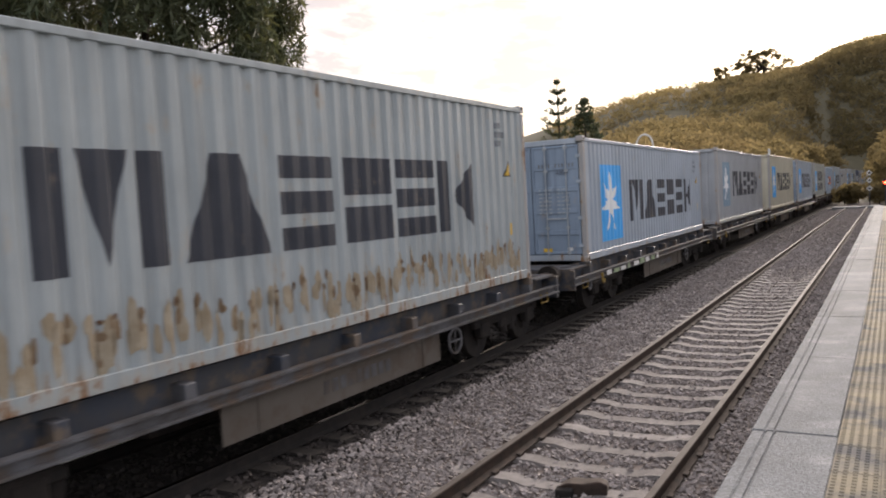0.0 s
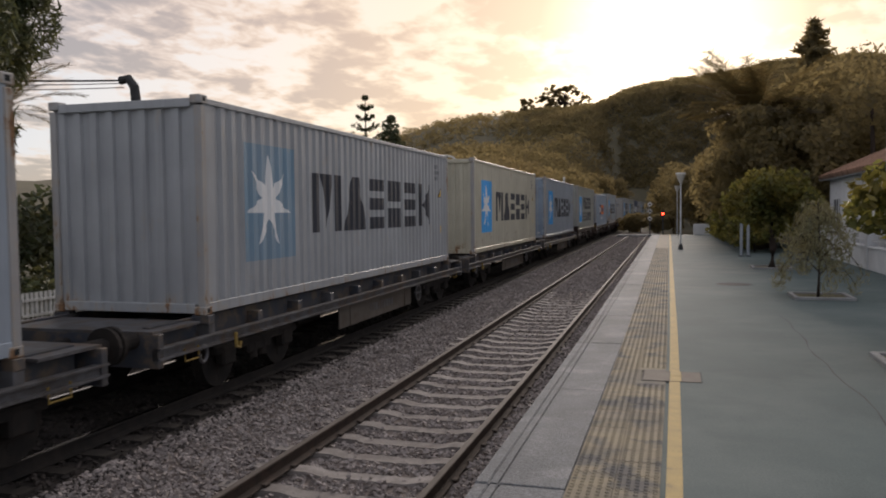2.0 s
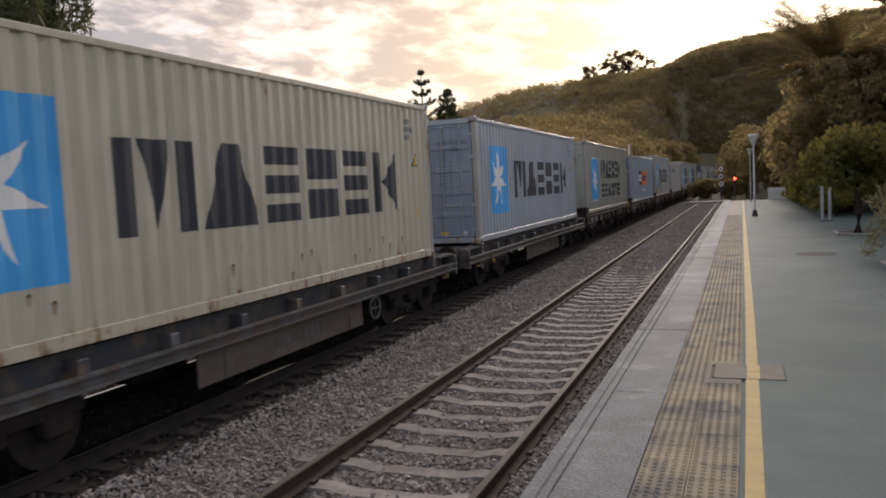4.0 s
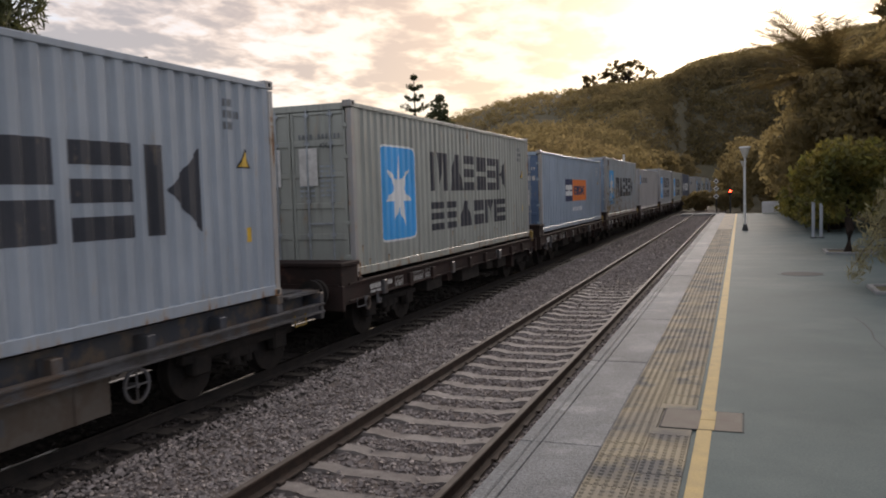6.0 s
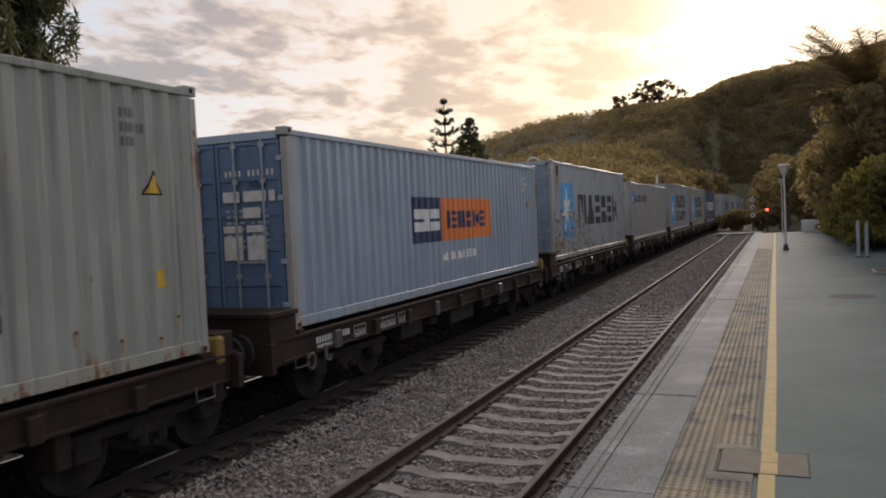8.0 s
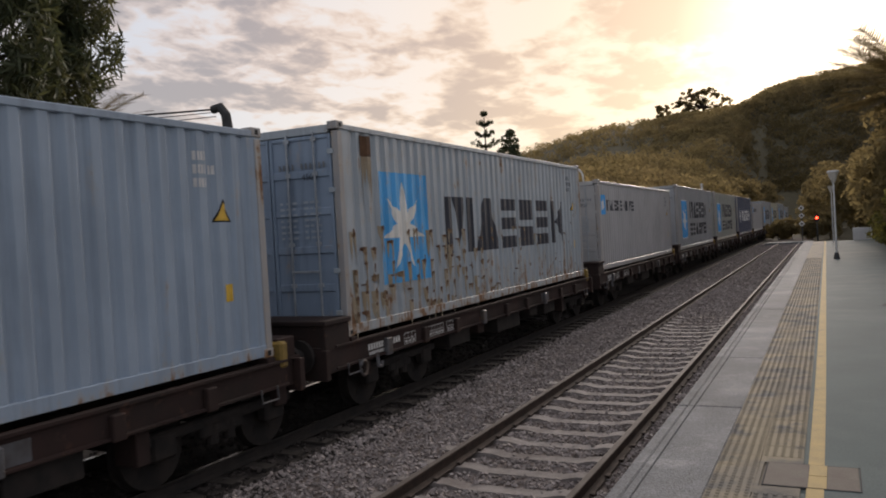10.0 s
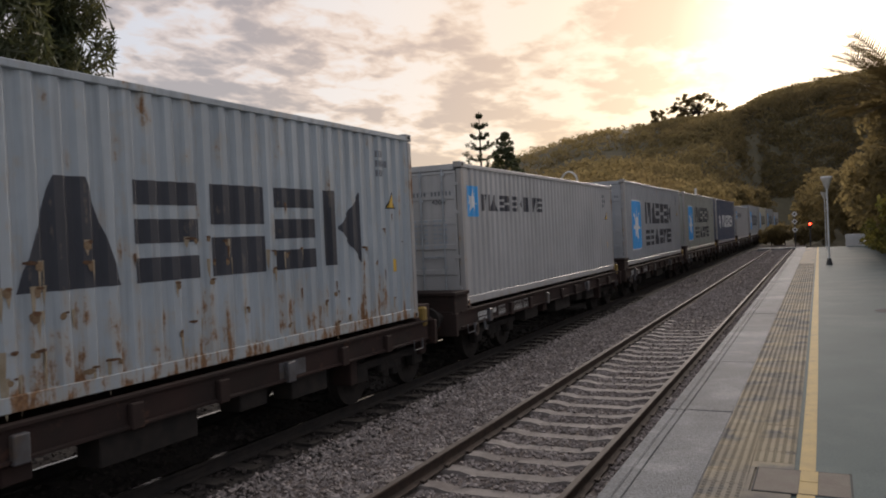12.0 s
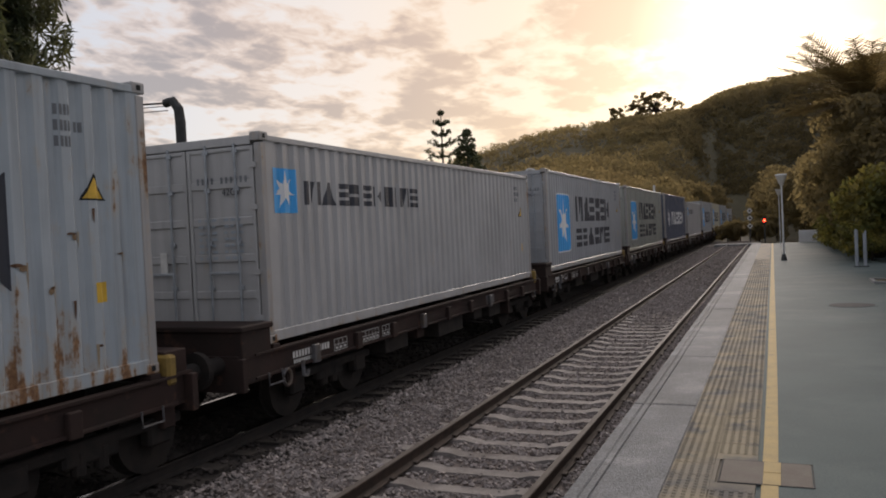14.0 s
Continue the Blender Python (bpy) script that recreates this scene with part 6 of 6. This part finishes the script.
def build_woods():
    rng = random.Random(31)
    # tall dark trees close behind the garden and platform end
    for k, (x, y, hgt, rad) in enumerate(((7.0, 40, 6.6, 2.2), (6.5, 38.5, 6.6, 2.0), (8.6, 40.5, 7.0, 2.3), (10.5, 37, 7.2, 2.6), (6.6, 44.5, 7.6, 2.4), (9.5, 44, 8.5, 2.8), (6.6, 47, 5.5, 2.2), (8.4, 52, 9.3, 2.9), (6.4, 56, 6.0, 2.3), (12.5, 40, 8.0, 3.0), (13, 50, 10.5, 3.4), (17, 44, 9.0, 3.2), (11, 61, 11.5, 3.5),
                                           (7.2, 66, 7.8, 3.0), (18, 58, 12, 3.8), (7.4, 76, 6.5, 2.6), (22, 50, 9, 3.6), (14.5, 70, 11, 4.0), (9.5, 78, 10, 3.8), (5.4, 98, 7.5, 3.0), (2.5, 112, 8.0, 3.2), (8.5, 118, 11, 4.2), (4.0, 128, 10, 3.8), (2.0, 150, 9, 3.6), (-10.5, 104, 8, 3.4), (-12, 122, 9, 3.6), (-10.5, 142, 9, 3.6), (1.5, 175, 10, 4), (-10, 168, 10, 4), (6.5, 100, 9.5, 3.8))):
        cc = clumps(rng, 0, 0, hgt * 0.55, rad, rad, hgt * 0.42, 55, rad * 0.22, rad * 0.38)
        broadleaf("tree", x, y, [([(0, 0, 0), (0.1, 0, hgt * 0.4), (0, 0, hgt * 0.8)], 0.2, 0.07), ([(0, 0, hgt * 0.35), (rad * 0.4, 0, hgt * 0.55)], 0.09, 0.03)], cc, 4600, 0.10 + 0.0011 * y, M["wood_leaf"], "dense brown-green tree of the valley woods", "tree", 100 + k, base=-0.9 if y > 60 else 0.0)
    for k in range(9):
        y = 36.5 + 2.7 * k
        cc = clumps(rng, 0, 0, 0.9, 0.9, 1.5, 0.8, 26, 0.3, 0.5)
        broadleaf("hedge_shrub", 5.9 + rng.uniform(-0.2, 0.3), y, [([(0, 0, 0), (0, 0, 1.0)], 0.05, 0.02)], cc, 2000, 0.10, M["citrus"], "dense hedge shrub along the platform edge", "shrub", 140 + k)
    for k, (x, y, hgt) in enumerate(((-2.6, 99.0, 2.2), (-1.1, 96.5, 2.6), (0.9, 95.0, 2.4), (2.6, 94.0, 3.0))):
        cc = clumps(rng, 0, 0, hgt * 0.5, 1.3, 1.2, hgt * 0.45, 30, 0.35, 0.6)
        broadleaf("bush", x, y, [([(0, 0, 0), (0, 0, hgt * 0.6)], 0.06, 0.02)], cc, 2600, 0.13, M["wood_leaf"], "low dark bush past the foot crossing", "shrub", 160 + k, base=-0.9)
    palm_tree(6.7, 42.0, 0.0, 6.2, 90, 4.6, "tall feather palm rising from dark trees", 12, 0.42)
    conifer(15.8, 86.8, -0.9, 21.3, 6.0, "dark broad conifer standing above the ridge line", 13, 16, 7, mat="wood_leaf", n=9000)
    conifer(*at(11.2, 130), 3.0, 17.5, 3.0, "small dark conifer on the slope", 14, 10, 6, n=2500)
    conifer(*at(12.6, 130), 3.0, 16.8, 2.5, "small dark conifer on the slope", 15, 10, 6, n=2500)
    # umbrella-crowned tree on the spur
    x, y = at(-7.8, 385)
    z = hill_z(x, y)
    top = 1.8 + 385 * math.tan(radians(8.95))
    H = top - z
    cc, boughs = [], [([(0, 0, 0), (0.3, 0, H * 0.4), (0, 0, H * 0.7)], 0.6, 0.3)]
    for _ in range(40):
        u = rng.uniform(-1, 1)
        hx, hz = 13.0 * u - 1.0, H * (0.96 - 0.40 * u * u - 0.70 * rng.random())
        hy = rng.uniform(-4, 4)
        boughs.append(([(0, 0, H * 0.35), (hx * 0.5, hy * 0.5, H * 0.35 + (hz - H * 0.35) * 0.6), (hx, hy, hz)], 0.22, 0.06))
        for _ in range(5): cc.append((hx + rng.gauss(0, 1.4), hy + rng.gauss(0, 1.2), hz + rng.gauss(-0.4, 0.7), rng.uniform(0.5, 1.1)))
    broadleaf("spreading_tree", x, y, boughs, cc, 9500, 0.40, M["wood_leaf"], "airy spreading tree silhouetted on the spur", "tree", 61, base=z)
    x, y = at(-10.6, 380)
    z = hill_z(x, y)
    H = 1.8 + 380 * math.tan(radians(7.95)) - z
    cc = [(rng.gauss(0, 2.2), rng.gauss(0, 1.5), H * rng.uniform(0.3, 0.97), rng.uniform(0.6, 1.2)) for _ in range(30)]
    broadleaf("tree", x, y, [([(0, 0, 0), (0.2, 0, H * 0.8)], 0.3, 0.1)], cc, 2200, 0.42, M["wood_leaf"], "small tree beside the spreading one", "tree", 62, base=z)
    # woods on the slopes: uncountable clumps
    cl, cl2 = [], []
    for _ in range(11000):
        az, r = rng.uniform(-22, 40), 100 + 310 * rng.random() ** 0.8
        x, y = at(az, r)
        if az < -12 and rng.random() < (0.5 if r < 330 else 0.7): continue
        if (x > -12 and y < 100) or (abs(x + 2.5) < (9 if y < 190 else 6.5) and y < 265): continue
        h = hill_z(x, y)
        s = rng.uniform(1.2, 2.6) * (0.8 if r > 230 else 1.1)
        (cl if r < 230 else cl2).append((x, y, h + s * 0.45, s))
    for _ in range(4500):
        az, r = rng.uniform(-10, 14), rng.uniform(262, 412)
        x, y = at(az, r)
        if y < 268: continue
        s = rng.uniform(1.6, 3.0)
        cl2.append((x, y, hill_z(x, y) + s * 0.45, s))
    for _ in range(500):
        az, r = rng.uniform(-24, -6), rng.uniform(95, 190)
        x, y = at(az, r)
        if x > -13: continue
        s = rng.uniform(1.8, 3.4)
        cl.append((x, y, hill_z(x, y) + s * 0.8 + rng.uniform(0, 2.5), s))
    tagged(new("woods", leaves("woods", cl, 230000, 0.36, M["wood_leaf"], (1, 1, 0.85), 1.1, 71)), "brown-green scrub woods on the lower slopes", "woods", kind="stuff")
    tagged(new("far_woods", leaves("far_woods", cl2, 330000, 0.46, M["wood_leaf"], (1, 1, 0.8), 1.1, 72)), "brown-green scrub woods along the ridge", "woods", kind="stuff")


build_platform_things()
build_house()
build_far_side()
build_woods()


# ---------------------------------------------------------------- what moves: the train brakes as it passes
TRAVEL = [(0.0, 0.0), (0.5, -5.36), (1.0, -10.63), (1.5, -15.83), (2.0, -20.97), (2.5, -26.08), (3.0, -31.17), (3.5, -36.24), (4.0, -41.28), (4.5, -46.27), (5.0, -51.19), (5.5, -56.0), (6.0, -60.66), (6.5, -65.15), (7.0, -69.45),
          (7.5, -73.56), (8.0, -77.46), (8.5, -81.16), (9.0, -84.63), (9.5, -87.89), (10.0, -90.92), (10.5, -93.71), (11.0, -96.26), (11.5, -98.55), (12.0, -100.59), (12.5, -102.36), (13.0, -103.85), (13.5, -105.04), (14.0, -105.92)]


def travelled(t):
    """Smooth distance along the track at t."""
    T = [a for a, _ in TRAVEL]; S = [b for _, b in TRAVEL]
    i = min(max(int(t / 0.5), 0), len(T) - 2)
    u = (t - T[i]) / 0.5
    m0 = (S[min(i + 1, len(S) - 1)] - S[max(i - 1, 0)]) / (2 if i else 1)
    m1 = (S[min(i + 2, len(S) - 1)] - S[i]) / (2 if i + 2 < len(S) else 1)
    return (2 * u**3 - 3 * u**2 + 1) * S[i] + (u**3 - 2 * u**2 + u) * m0 + (-2 * u**3 + 3 * u**2) * S[i + 1] + (u**3 - u**2) * m1


def motions():
    for ob, y in MOVERS:
        walk(ob, [(t, pose(T2 + drift(y + s), y + s, 0.42, 0, 0, math.degrees(math.atan2(drift(y + s) - drift(y + s + CL), CL)))) for t, s in TRAVEL])
    times, last = [0.0], 0.0
    for k in range(1, 421):
        t = k / 30
        if abs(travelled(t) - last) / 0.43 > 0.62 or k == 420:
            times.append(t); last = travelled(t)
    for w, y in AXLES:
        walk(w, [(t, pose(0, y, -0.69, -math.degrees(travelled(t) / -0.43) * -1)) for t in times])


motions()
